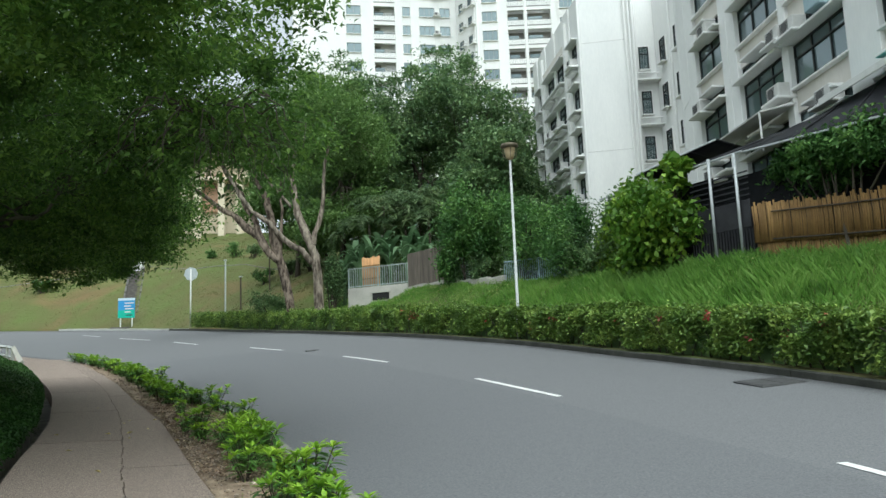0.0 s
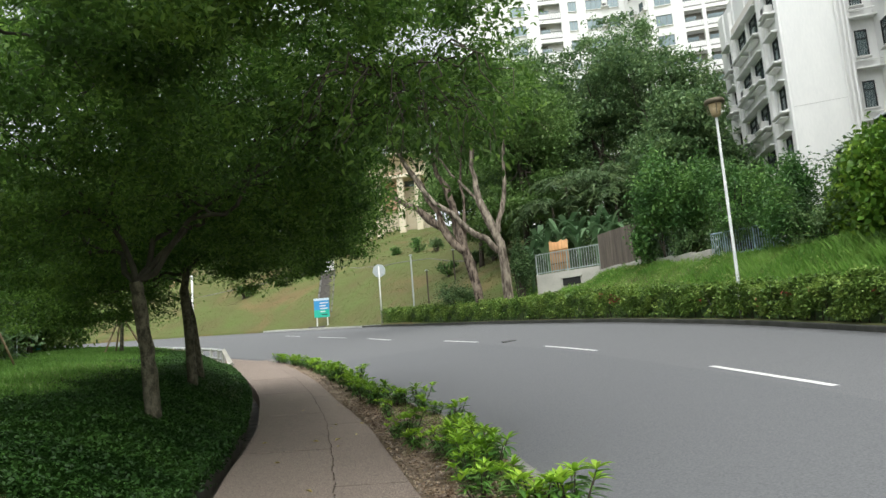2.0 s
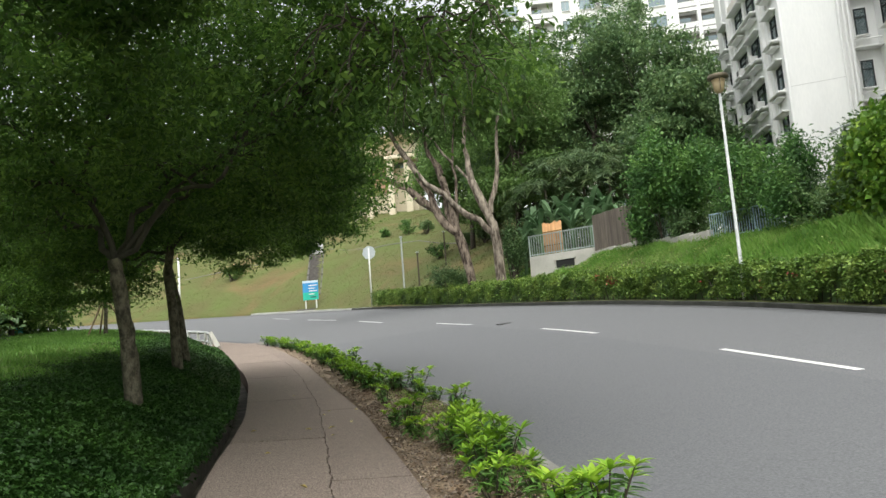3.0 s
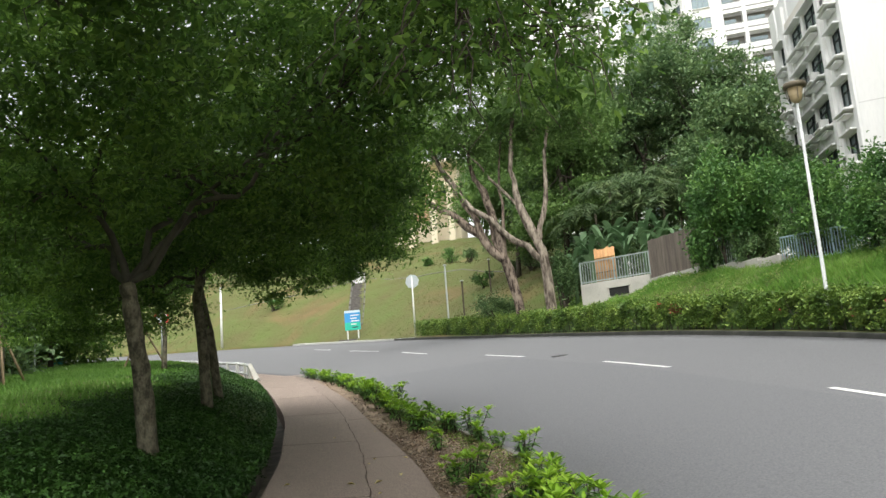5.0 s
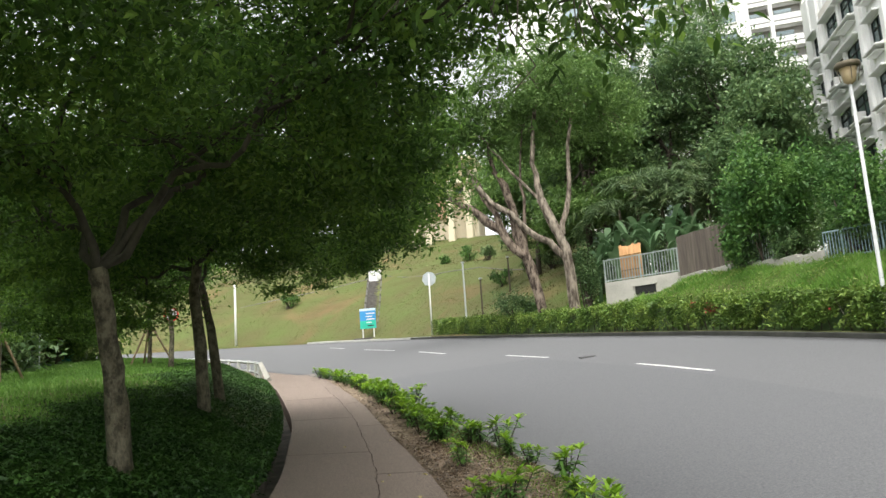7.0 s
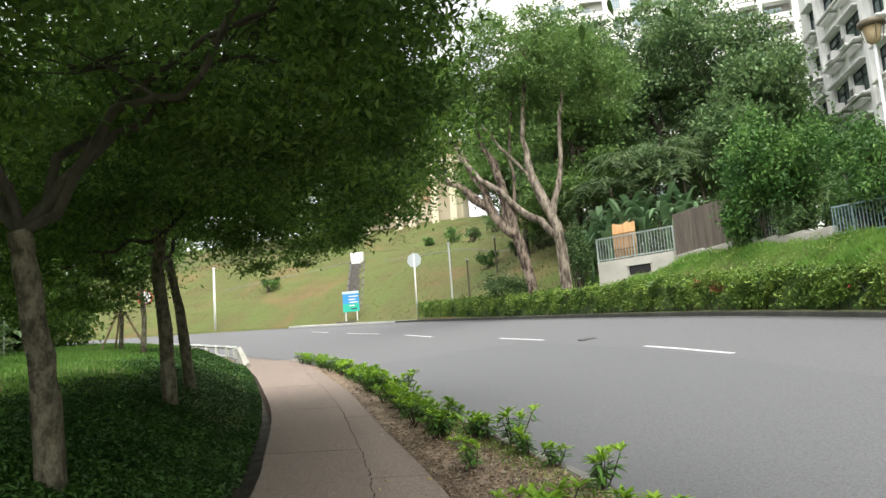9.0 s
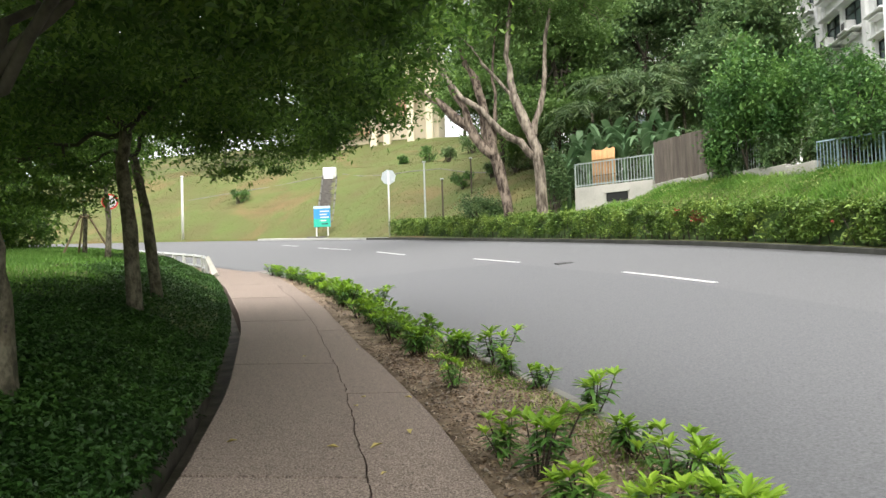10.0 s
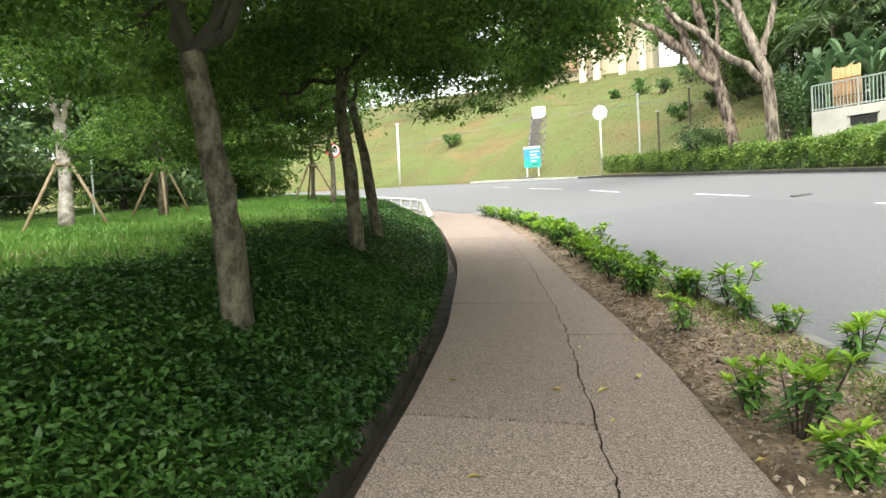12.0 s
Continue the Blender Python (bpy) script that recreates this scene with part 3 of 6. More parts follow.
cover(7.45, 12.7, 1.0, 0.75, 15, "dark rectangular iron drain cover in the asphalt")
cover(-2.27, 28.9, 0.5, 0.28, 25, "small dark iron cover in the asphalt")

# ---- trees ----


def limb(p, q, sag, rng, n=6):
    p, q = np.array(p, float), np.array(q, float)
    t = np.linspace(0, 1, n)[:, None]
    wob = rng.normal(size=(n, 3)) * np.linalg.norm(q - p) * 0.03
    wob[0] = wob[-1] = 0
    return p + (q - p) * t + np.array([0, 0, 1]) * (sag * np.sin(t * math.pi)) + wob


def tree(name, base, trunk, radius, lobes, n_leaves, leaf, bark, leaf_material, label, seed, twigs=5, aspect=0.42, clump=0.5, droop=0.35, group="", sides=9, limb_r=0.5, limbs=(), flare=1.2, airy=99.0, layer=0.5, twig_bark=None, per=70):
    """A tapered trunk along the points of trunk, limbs into every lobe of the crown, twigs, and leaves in uneven clumps."""
    rng = np.random.default_rng(seed)
    top = empty(name, base, label, "tree", group)
    o = np.array(base, float)
    pts = [np.array(p, float) for p in trunk]
    rad = np.linspace(radius, radius * 0.75, len(pts))
    fine = [pts[0]]
    for p, q in zip(pts, pts[1:]):
        fine += [p + (q - p) * t + rng.normal(size=3) * radius * 0.025 for t in (0.34, 0.67)] + [q]
    rr = np.interp(np.linspace(0, 1, len(fine)), np.linspace(0, 1, len(pts)), rad) * rng.uniform(0.93, 1.07, len(fine))
    rr[0] *= flare
    gt = Geo().tube([p - o for p in fine], list(rr), sides)
    gt.v = [tuple(np.array(q) + rng.normal(size=3) * radius * 0.05) for q in gt.v]
    gt.make("trunk", bark, top, smooth=True)
    fork = pts[-1]
    for lp, r0 in limbs:
        lp = [np.array(p, float) for p in lp]
        fp = [lp[0]]
        for p, q in zip(lp, lp[1:]):
            fp += [p + (q - p) * 0.5 + rng.normal(size=3) * 0.06, q]
        gb = Geo().tube([p - o for p in fp], list(np.linspace(r0, r0 * 0.35, len(fp)) * rng.uniform(0.85, 1.15, len(fp))), 8, False)
        gb.v = [tuple(np.array(q) + rng.normal(size=3) * r0 * 0.1) for q in gb.v]
        gb.make("branch", bark, top, smooth=True)
    hubs = {}
    twig_bark = twig_bark or bark
    if not limbs:
        order = sorted(lobes, key=lambda q: math.atan2(q[1] - fork[1], q[0] - fork[0]))
        for k in range(0, len(order), 3):
            part = order[k:k + 3]
            mean = np.mean([q[:3] for q in part], axis=0)
            pth = limb(fork, fork + (mean - fork) * 0.5, 0.06 * np.linalg.norm(mean - fork), rng, 8)
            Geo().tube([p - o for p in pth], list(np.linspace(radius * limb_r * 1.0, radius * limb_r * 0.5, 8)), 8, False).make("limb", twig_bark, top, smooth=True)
            for q in part:
                hubs[q] = pth
    for lobe in lobes:
        lx, ly, lz, rx, ry, rz = lobe
        c, r = np.array((lx, ly, lz)), np.array((rx, ry, rz))
        wood = Geo()
        if limbs:
            ends = [np.array(lp[-1]) for lp, _ in limbs]
            start = min(ends, key=lambda q: np.linalg.norm(q - c))
            pth = limb(start, c, 0.05, rng, 7)
            r0, r1 = radius * 0.2, radius * 0.08
        else:
            pth = limb(hubs[lobe][rng.integers(4, 8)], c, 0.08 * np.linalg.norm(c - fork), rng, 7)
            r0, r1 = radius * limb_r * 0.55, radius * 0.09
        wood.tube([p - o for p in pth], list(np.linspace(r0, r1, 7)), 6, False)
        for k in range(twigs):
            d = unit(rng.normal(size=(1, 3)))[0] * r * rng.uniform(0.55, 0.95)
            st = pth[rng.integers(2, 7)]
            tw = limb(st, c + d, 0.1, rng, 5)
            wood.tube([p - o for p in tw], list(np.linspace(r1, r1 * 0.3, 5)), 4, False)
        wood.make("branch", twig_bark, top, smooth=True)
    vol = np.array([rx * ry * rz * (1.1 if lz > airy else 1.0) for _, _, lz, rx, ry, rz in lobes]) ** 0.8
    share = (vol / vol.sum() * n_leaves).astype(int)
    cs = []
    for (lx, ly, lz, rx, ry, rz), n in zip(lobes, share):
        nc = max(6, int(n / per))
        d = unit(rng.normal(size=(nc, 3))) * (rng.uniform(0.25, 1, (nc, 1)) ** 0.45)
        cc = np.array((lx, ly, lz)) + d * np.array((rx, ry, rz))
        pick = rng.integers(0, nc, n)
        s = clump * rng.uniform(0.5, 1.3, nc)[pick][:, None]
        cs.append(cc[pick] + rng.normal(size=(n, 3)) * s * np.array((1, 1, layer)))
    c = np.concatenate(cs)
    quads("crown", leaf_quads(c - o, leaf, aspect, rng, droop), leaf_material, top)
    return top


def gz(x, y):
    return float(land_z(x, y))


for base, trunk, r, lobes, n, seed, label in (
    ((-5.95, 11.67), [(-5.99, 11.67, 1.22), (-6.02, 11.6, 1.72), (-6.03, 11.5, 2.25), (-6.05, 11.45, 2.55)], 0.118,
     [(-4.1, 12.2, 3.9, 1.5, 2.0, 0.95), (-3.4, 12.2, 4.5, 0.9, 1.6, 1.1), (-0.9, 11.0, 4.45, 0.9, 1.0, 0.55), (-2.5, 11.4, 5.0, 1.1, 1.2, 0.9), (-3.5, 13.0, 5.4, 1.3, 1.4, 1.0), (-1.3, 10.4, 4.9, 1.2, 1.4, 0.8), (-6.8, 9.6, 4.2, 2.4, 2.0, 1.0), (-8.5, 12.5, 4.2, 2.3, 2.2, 1.1), (-5.0, 14.2, 4.3, 2.4, 2.0, 1.2), (-4.2, 10.4, 5.8, 2.8, 2.4, 1.3), (-6.5, 12.4, 6.2, 2.8, 2.6, 1.3), (-5.4, 11.2, 3.7, 1.9, 1.9, 0.5), (-7.6, 10.8, 3.5, 1.6, 1.6, 0.5), (-8.8, 13.8, 3.5, 2.2, 2.0, 0.6)], 135000, 3, "broad dense green roadside tree with spotted grey trunk on the lawn"),
    ((-7.96, 16.7), [(-8.0, 16.65, 2.06), (-8.01, 16.5, 3.0), (-7.9, 16.43, 3.4)], 0.105,
     [(-5.9, 17.0, 3.9, 2.0, 2.2, 0.85), (-4.6, 15.9, 4.4, 1.5, 1.9, 1.1), (-8.4, 15.0, 4.3, 2.2, 2.0, 1.0), (-10, 17.4, 4.5, 2.3, 2.2, 1.1), (-6.6, 19.0, 4.7, 2.2, 2.0, 1.2), (-7.6, 16.8, 6.0, 2.8, 2.6, 1.3), (-7.4, 16.0, 4.0, 1.8, 1.6, 0.5), (-10.6, 16.4, 3.6, 1.9, 1.9, 0.6), (-10.2, 17.0, 2.95, 1.7, 1.5, 0.5), (-12.6, 17.6, 3.0, 1.6, 1.6, 0.6)], 100000, 4, "leafy green roadside tree with slender grey trunk on the lawn"),
    ((-9.05, 19.2), [(-9.17, 19.05, 2.56), (-9.3, 18.9, 3.5)], 0.095,
     [(-7.9, 20.5, 4.4, 2.0, 2.2, 1.1), (-10.6, 20.2, 4.6, 2.1, 2.0, 1.1), (-9.2, 18.9, 5.7, 2.3, 2.3, 1.2), (-12.4, 20.6, 3.4, 1.8, 1.8, 0.7)], 38000, 5, "leafy green roadside tree with leaning trunk on the lawn"),
    ((-5.2, 5.4), [(-5.1, 5.4, 1.4), (-4.9, 5.5, 2.5), (-4.75, 5.6, 3.6)], 0.14,
     [(-3.2, 6.9, 4.6, 1.6, 1.6, 0.7), (-1.2, 7.6, 5.1, 1.4, 1.6, 0.8), (-4.5, 8.3, 4.3, 1.6, 1.4, 0.8), (-3.4, 4.5, 5.2, 1.8, 1.6, 0.8), (-7.0, 6.2, 4.6, 2.0, 2.0, 1.0), (-2.6, 7.6, 5.4, 1.6, 1.6, 0.8)], 52000, 6, "broad green roadside tree whose limbs spread over the path"),
    # unseen tree behind the camera, added to shade the lawn and path
    ((-3.4, -2.0), [(-3.4, -2.0, 0.9), (-3.3, -1.9, 2.4)], 0.13,
     [(-2.2, -2.6, 4.0, 1.8, 1.8, 0.9), (-4.6, -1.0, 4.2, 1.8, 1.8, 0.9), (-3.6, -3.6, 4.6, 2.0, 1.8, 1.0), (-3.2, -1.6, 5.4, 2.2, 2.2, 1.0), (-5.2, -3.0, 4.4, 1.8, 1.8, 0.9)], 26000, 7, "leafy green roadside tree added unseen behind the camera as shade"),
):
    bz = gz(*base) - 0.1
    ob = tree("roadside_tree", (*base, bz), [(*base, bz)] + trunk, r, lobes, n, 0.096 if seed < 6 else 0.1, BARK, LEAF_CANOPY, label, seed, 10, clump=0.27, group="roadside trees", limb_r=0.24 if seed == 6 else 0.42, airy=4.8, layer=0.3, twig_bark=BARK_SHADED, per=125)
    rk = random.Random(seed)
    for k in range(16):
        t = rk.uniform(0.08, 0.97)
        zk = bz + t * (trunk[-1][2] - bz)
        xk = np.interp(zk, [bz] + [q[2] for q in trunk], [base[0]] + [q[0] for q in trunk])
        yk = np.interp(zk, [bz] + [q[2] for q in trunk], [base[1]] + [q[1] for q in trunk])
        a = rk.uniform(-2.4, -0.2)
        d = Vector((math.cos(a), math.sin(a), 0))
        c = Vector((xk - base[0], yk - base[1], zk - bz))
        rk_ = r * (1 - 0.25 * t)
        size = rk.uniform(0.08, 0.2)
        Geo().tube([c + d * rk_ * 0.75, c + d * rk_ * 0.97, c + d * rk_ * 1.0], [r * size, r * size * 0.9, r * size * 0.4], 7).make("knot", BARK_DARK, ob, smooth=True)



def spray(tree_ob, start, end, seed, count):
    """A thin drooping twig that ends in broad pointed leaves, hanging from a tree's crown."""
    rng = np.random.default_rng(seed)
    o = np.array(tree_ob.location)
    pth = limb(start, end, 0.35, rng, 9) - o
    Geo().tube(pth, list(np.linspace(0.016, 0.004, 9)), 5, False).make("twig", BARK_DARK, tree_ob, smooth=True)
    g = Geo()
    for k in range(count):
        side = rng.normal(size=3) * (0.22, 0.22, 0.13)
        p = pth[rng.integers(3, 9)] + side
        ax = unit((side * (1, 1, 0.4) + np.array((0, 0, -0.16)) + rng.normal(size=3) * 0.08)[None])[0]
        across = unit(np.cross(ax, rng.normal(size=3) * 0.5 + np.array((0, 0, 1.0)))[None])[0]
        up = np.cross(across, ax)
        L = rng.uniform(0.07, 0.12)
        b = len(g.v)
        for u, w in ((0.0, 0.01), (0.25, 0.19), (0.55, 0.22), (0.82, 0.1), (1.0, 0.004)):
            m = p + ax * L * u + np.array((0, 0, -0.18 * L * u * u))
            g.v += [tuple(m - across * w * L + up * w * L * 0.35), tuple(m), tuple(m + across * w * L + up * w * L * 0.35)]
        for q in range(4):
            k0 = b + q * 3
            g.f += [(k0, k0 + 1, k0 + 4, k0 + 3), (k0 + 1, k0 + 2, k0 + 5, k0 + 4)]
    tagged(g.make("hanging_leaves", LEAF_CANOPY, tree_ob, smooth=True), kind="stuff")


broad_tree = [ob for ob in bpy.data.objects if ob.name.startswith("roadside_tree") and ob.parent is None][0]
rk = random.Random(31)
for k in range(26):
    t = k / 25
    ex, ey = -2.4 + 2.3 * t + rk.uniform(-0.15, 0.15), 8.75 + rk.uniform(-0.5, 0.9)
    ez = 3.35 - 0.2 * math.sin(t * 3.1) + rk.uniform(-0.15, 0.45)
    spray(broad_tree, (-1.9 + 0.8 * t, ey + 1.5, 4.5 + rk.uniform(-0.2, 0.3)), (ex, ey, ez), 900 + k, 46)

# ---- buildings ----


def rail_geo(w, h, n, r=0.02):
    g = Geo().box((0, 0, h), (w, 0.06, 0.05)).box((0, 0, 0.08), (w, 0.05, 0.04))
    for i in range(n + 1):
        g.box((-w / 2 + w * i / n, 0, h / 2), (r, r, h))
    return g


def lattice(w, h, panes, rails, t, y, depth):
    """A window frame in one piece: uprights and rails that share their corners, with a hole for each pane."""
    xs, zs = [], []
    for x in np.linspace(-w / 2 + t / 2, w / 2 - t / 2, panes + 1):
        xs += [x - t / 2, x + t / 2]
    for z in sorted(rails):
        zs += [z - t / 2, z + t / 2]
    nx, nz = len(xs), len(zs)
    g = Geo()
    g.v = [(x, yy, z) for yy in (y - depth / 2, y + depth / 2) for z in zs for x in xs]

    def solid(i, j):
        return 0 <= i < nx - 1 and 0 <= j < nz - 1 and (i % 2 == 0 or j % 2 == 0)

    o = nx * nz
    for j in range(nz - 1):
        for i in range(nx - 1):
            if not solid(i, j):
                continue
            a, b, c, d = j * nx + i, j * nx + i + 1, (j + 1) * nx + i + 1, (j + 1) * nx + i
            g.f += [(a, b, c, d), (a + o, d + o, c + o, b + o)]
            for di, dj, p, q in ((0, -1, a, b), (1, 0, b, c), (0, 1, c, d), (-1, 0, d, a)):
                if not solid(i + di, j + dj):
                    g.f.append((p, p + o, q + o, q))
    return g


class Facade:
    """A wall with real openings: full-height piers, bands between the storeys, and windows or balconies set back in the openings."""

    def __init__(self, house, base, origin, turn, thick=0.35):
        self.house, self.thick = house, thick
        self.m = Matrix.Translation(-Vector(base)) @ pose(*origin, 0, 0, turn)
        self.kits = {}

    def put(self, g, name, material, parent=None, label=""):
        ob = g.make(name, material, parent or self.house, label)
        ob.matrix_basis = self.m
        return ob

    def wall(self, u0, u1, z0, z1, cols, sills, high, storey, material, proud=0.0):
        edges = [u0]
        for a, b in cols:
            edges += [a, b]
        edges.append(u1)
        for a, b in zip(edges[::2], edges[1::2]):
            if b - a > 0.02:
                self.put(Geo().box(((a + b) / 2, self.thick / 2 - proud / 2, (z0 + z1) / 2), (b - a, self.thick + proud, z1 - z0), bevel=0.02), "pier", WALL_WHITE)
        for a, b in cols:
            zz = [z0] + [v for s in sills for v in (s, s + high)] + [z1]
            for lo, hi in zip(zz[::2], zz[1::2]):
                if hi > lo:
                    self.put(Geo().box(((a + b) / 2, self.thick / 2 + 0.003, (lo + hi) / 2), (b - a - 0.006, self.thick - 0.006, hi - lo)), "wall_band", material)

    def window(self, u, z, w, h, panes=3, frame=None, glass=None, transom=False, canopy=False):
        frame, glass = frame or FRAME_DARK, glass or GLASS
        key = (round(w, 2), round(h, 2), panes, frame.name, transom, canopy)
        if key not in self.kits:
            q = Geo()
            t = 0.06
            g = lattice(w, h, panes, (t / 2, h - t / 2) + ((h * 0.68,) if transom else ()), t, 0.1, 0.09)
            q.box((0, 0.12, h / 2), (w - 0.02, 0.02, h - 0.02))
            s = Geo().box((0, -0.06, -0.06), (w + 0.12, 0.26, 0.08), bevel=0.015)
            c = Geo().box((0, -0.3, h + 0.1), (w + 0.3, 0.75, 0.1), bevel=0.02).box((0, -0.22, h + 0.02), (w * 0.5, 0.5, 0.08)) if canopy else None
            self.kits[key] = [k.make(n, mm).data for k, n, mm in ((g, "window", frame), (q, "pane", glass), (s, "sill", WALL_WHITE)) + (((c, "canopy", WALL_WHITE),) if c else ())]
            for me in self.kits[key]:
                for ob in [o for o in bpy.data.objects if o.data == me]:
                    bpy.data.objects.remove(ob)
        meshes = self.kits[key]
        win = new("window", meshes[0])
        win.parent, win.matrix_basis = self.house, self.m @ pose(u, 0, z)
        for me, n in zip(meshes[1:], ("pane", "sill", "canopy")):
            ob = new(n, me)
            ob.parent = win
        return win

    def balcony(self, u, z, w, h):
        if "balcony" + str(w) not in self.kits:
            g = rail_geo(w, 1.0, max(6, int(w / 0.25)))
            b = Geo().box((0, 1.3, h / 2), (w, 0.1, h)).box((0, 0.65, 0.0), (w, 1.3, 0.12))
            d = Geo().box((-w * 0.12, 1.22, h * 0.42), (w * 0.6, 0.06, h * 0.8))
            self.kits["balcony" + str(w)] = [k.make(n, mm).data for k, n, mm in ((b, "balcony", BALCONY_SHADE), (g, "railing", FRAME_GREY), (d, "door", GLASS))]
            for me in self.kits["balcony" + str(w)]:
                for ob in [o for o in bpy.data.objects if o.data == me]:
                    bpy.data.objects.remove(ob)
        me = self.kits["balcony" + str(w)]
        b = new("balcony", me[0])
        b.parent, b.matrix_basis = self.house, self.m @ pose(u, 0, z)
        for k, n in ((me[1], "railing"), (me[2], "door")):
            ob = new(n, k)
            ob.parent = b

    def aircon(self, u, z, w=0.8, tint=None):
        ac = self.put(Geo().box((u, -0.3, z + 0.28), (w, 0.5, 0.5), bevel=0.03), "air_conditioner", tint or AC_WHITE)
        g = Geo()
        for i in range(7):
            g.box((u - w * 0.12, -0.556, z + 0.09 + i * 0.06), (w * 0.62, 0.012, 0.025))
        g.tube([(u - w * 0.12, -0.552, z + 0.28), (u - w * 0.12, -0.57, z + 0.28)], 0.18, 14)
        g.make("grille", AC_DARK, ac)
        Geo().box((u, -0.34, z - 0.02), (w + 0.35, 0.72, 0.09), bevel=0.02).make("ledge", WALL_WHITE, ac)

    def pipe(self, u, z0, z1, r=0.06):
        self.put(Geo().tube([(u, -0.1, z0), (u, -0.1, z1)], r, 8), "drain_pipe", WALL_WHITE)


rb = random.Random(11)

# the near wing, with wide bands of windows
base_c = (14.4, 22.0, 4.0)
house = empty("apartment_building", base_c, "white and cream low-rise apartment block with dark windows and aircon ledges", "building")
f = Facade(house, base_c, (14.4, 33.0, 0), -90)
cols = [(2.0, 4.6), (5.9, 9.2), (9.65, 12.9), (14.4, 17.2), (17.6, 20.4)]
sills = [3.5, 6.5, 9.5, 12.5, 15.5, 18.5, 21.5]
f.wall(0, 24, 1, 25, cols, sills, 2.15, 3.0, WALL_CREAM, 0.14)
for k, (a, b) in enumerate(cols):
    for s in sills:
        w = b - a
        f.window((a + b) / 2, s, w, 1.45, 3 if w > 3 else 2, transom=True, canopy=False)
        f.put(Geo().box(((a + b) / 2, -0.12, s + 1.53), (w + 0.2, 0.62, 0.1), bevel=0.02), "canopy", WALL_WHITE)
        if k < 2 or rb.random() < 0.5:
            f.put(Geo().box(((a + b) / 2 + rb.uniform(-0.4, 0.4), -0.24, s + 2.05), (w * 0.55, 0.6, 0.09), bevel=0.02), "ledge", WALL_WHITE)
        f.window((a + b) / 2, s + 1.62, w, 0.5, 3 if w > 3 else 2)
for u, z in ((2.6, 10.95), (3.8, 13.9), (9.4, 11.2), (9.1, 9.3), (10.4, 11.1), (3.2, 7.9), (12, 8.2), (16, 11.1), (9.4, 14.2)):
    f.aircon(u, z - 0.05, 0.85)
f.put(Geo().box((12.0, -0.32, 11.45), (0.8, 0.5, 0.5), bevel=0.03), "air_conditioner", BLUE_MESH, label="pale blue aircon casing")
for u in (0.25, 1.1, 5.2):
    f.pipe(u, 2, 25)
f.put(Geo().tube([(1.1, -0.1, 12.2), (0.5, -0.12, 12.0), (0.25, -0.1, 11.9)], 0.05, 6), "drain_pipe", WALL_WHITE)
Geo().box((4.2, -1, 9.05), (7.6, 24, 24)).make("core_wall", WALL_WHITE, house)
Geo().box((4.0, -1, 21.2), (8.6, 25, 0.5), bevel=0.05).make("roof", WALL_WHITE, house)

# the far wing, with a blank end wall and a light well behind it
base_a = (12.6, 51.0, 6.0)
house = empty("apartment_building", base_a, "white low-rise apartment wing with a blank end wall and aircons", "building")
f = Facade(house, base_a, (12.2, 57.1, 0), -86.7)
cols = [(1.2, 2.6), (3.7, 5.9), (6.3, 8.6), (10.0, 11.5)]
sills = [4.8, 7.7, 10.6, 13.5, 16.4, 19.3]
f.wall(0, 12, 2, 23.7, cols, sills, 1.5, 2.9, WALL_WHITE, 0.1)
for u in (3.1, 9.3):
    f.put(Geo().box((u, -0.16, 12.6), (0.45, 0.3, 20.6), bevel=0.03), "pier", WALL_WHITE)
for k, (a, b) in enumerate(cols):
    for s in sills:
        c, w = (a + b) / 2, b - a
        f.window(c, s, w, 1.5, 2, transom=True)
        f.put(Geo().box((c, -0.2, s + 1.62), (w + 0.3, 0.5, 0.1), bevel=0.02), "canopy", WALL_WHITE)
        f.put(Geo().box((c, -0.26, s - 0.2), (w + 0.35, 0.62, 0.12), bevel=0.03), "ledge", WALL_WHITE)
        f.put(Geo().box((c, -0.24, s - 0.42), (w * 0.8, 0.5, 0.1), bevel=0.03), "ledge", WALL_WHITE)
        if rb.random() < 0.7:
            f.aircon(c + rb.uniform(-0.3, 0.3), s - 0.1, 0.7)
f.put(Geo().box((6.2, -0.14, 21.4), (5.6, 0.2, 0.5), bevel=0.03), "lintel", WALL_CREAM)
fe = Facade(house, base_a, (12.9, 45.1, 0), -14)
fe.put(Geo().box((1.65, 0.2, 12.8), (3.3, 0.4, 21.8), bevel=0.03), "end_wall", WALL_WHITE)
for z in (13.4, 20.4):
    fe.put(Geo().box((1.4, -0.004, z), (2.7, 0.012, 0.03)), "joint_strip", AC_WHITE)
for u in (2.75, 3.0, 3.2):
    fe.pipe(u, 2, 22.6 + u * 0.4, 0.07)
Geo().box((2.6, 0.6, 6.6), (3.4, 11.2, 21.4)).make("core_wall", WALL_WHITE, house)
fb = Facade(house, base_a, (16.1, 45.2, 0), -6)
fb.put(Geo().box((0.9, 0.2, 12.8), (1.9, 0.4, 21.8), bevel=0.02), "well_wall", WALL_WHITE)
fn = Facade(house, base_a, (17.6, 45.0, 0), -86)
fn.put(Geo().box((6, 0.2, 12.8), (12, 0.4, 21.8), bevel=0.02), "well_wall", WALL_WHITE)
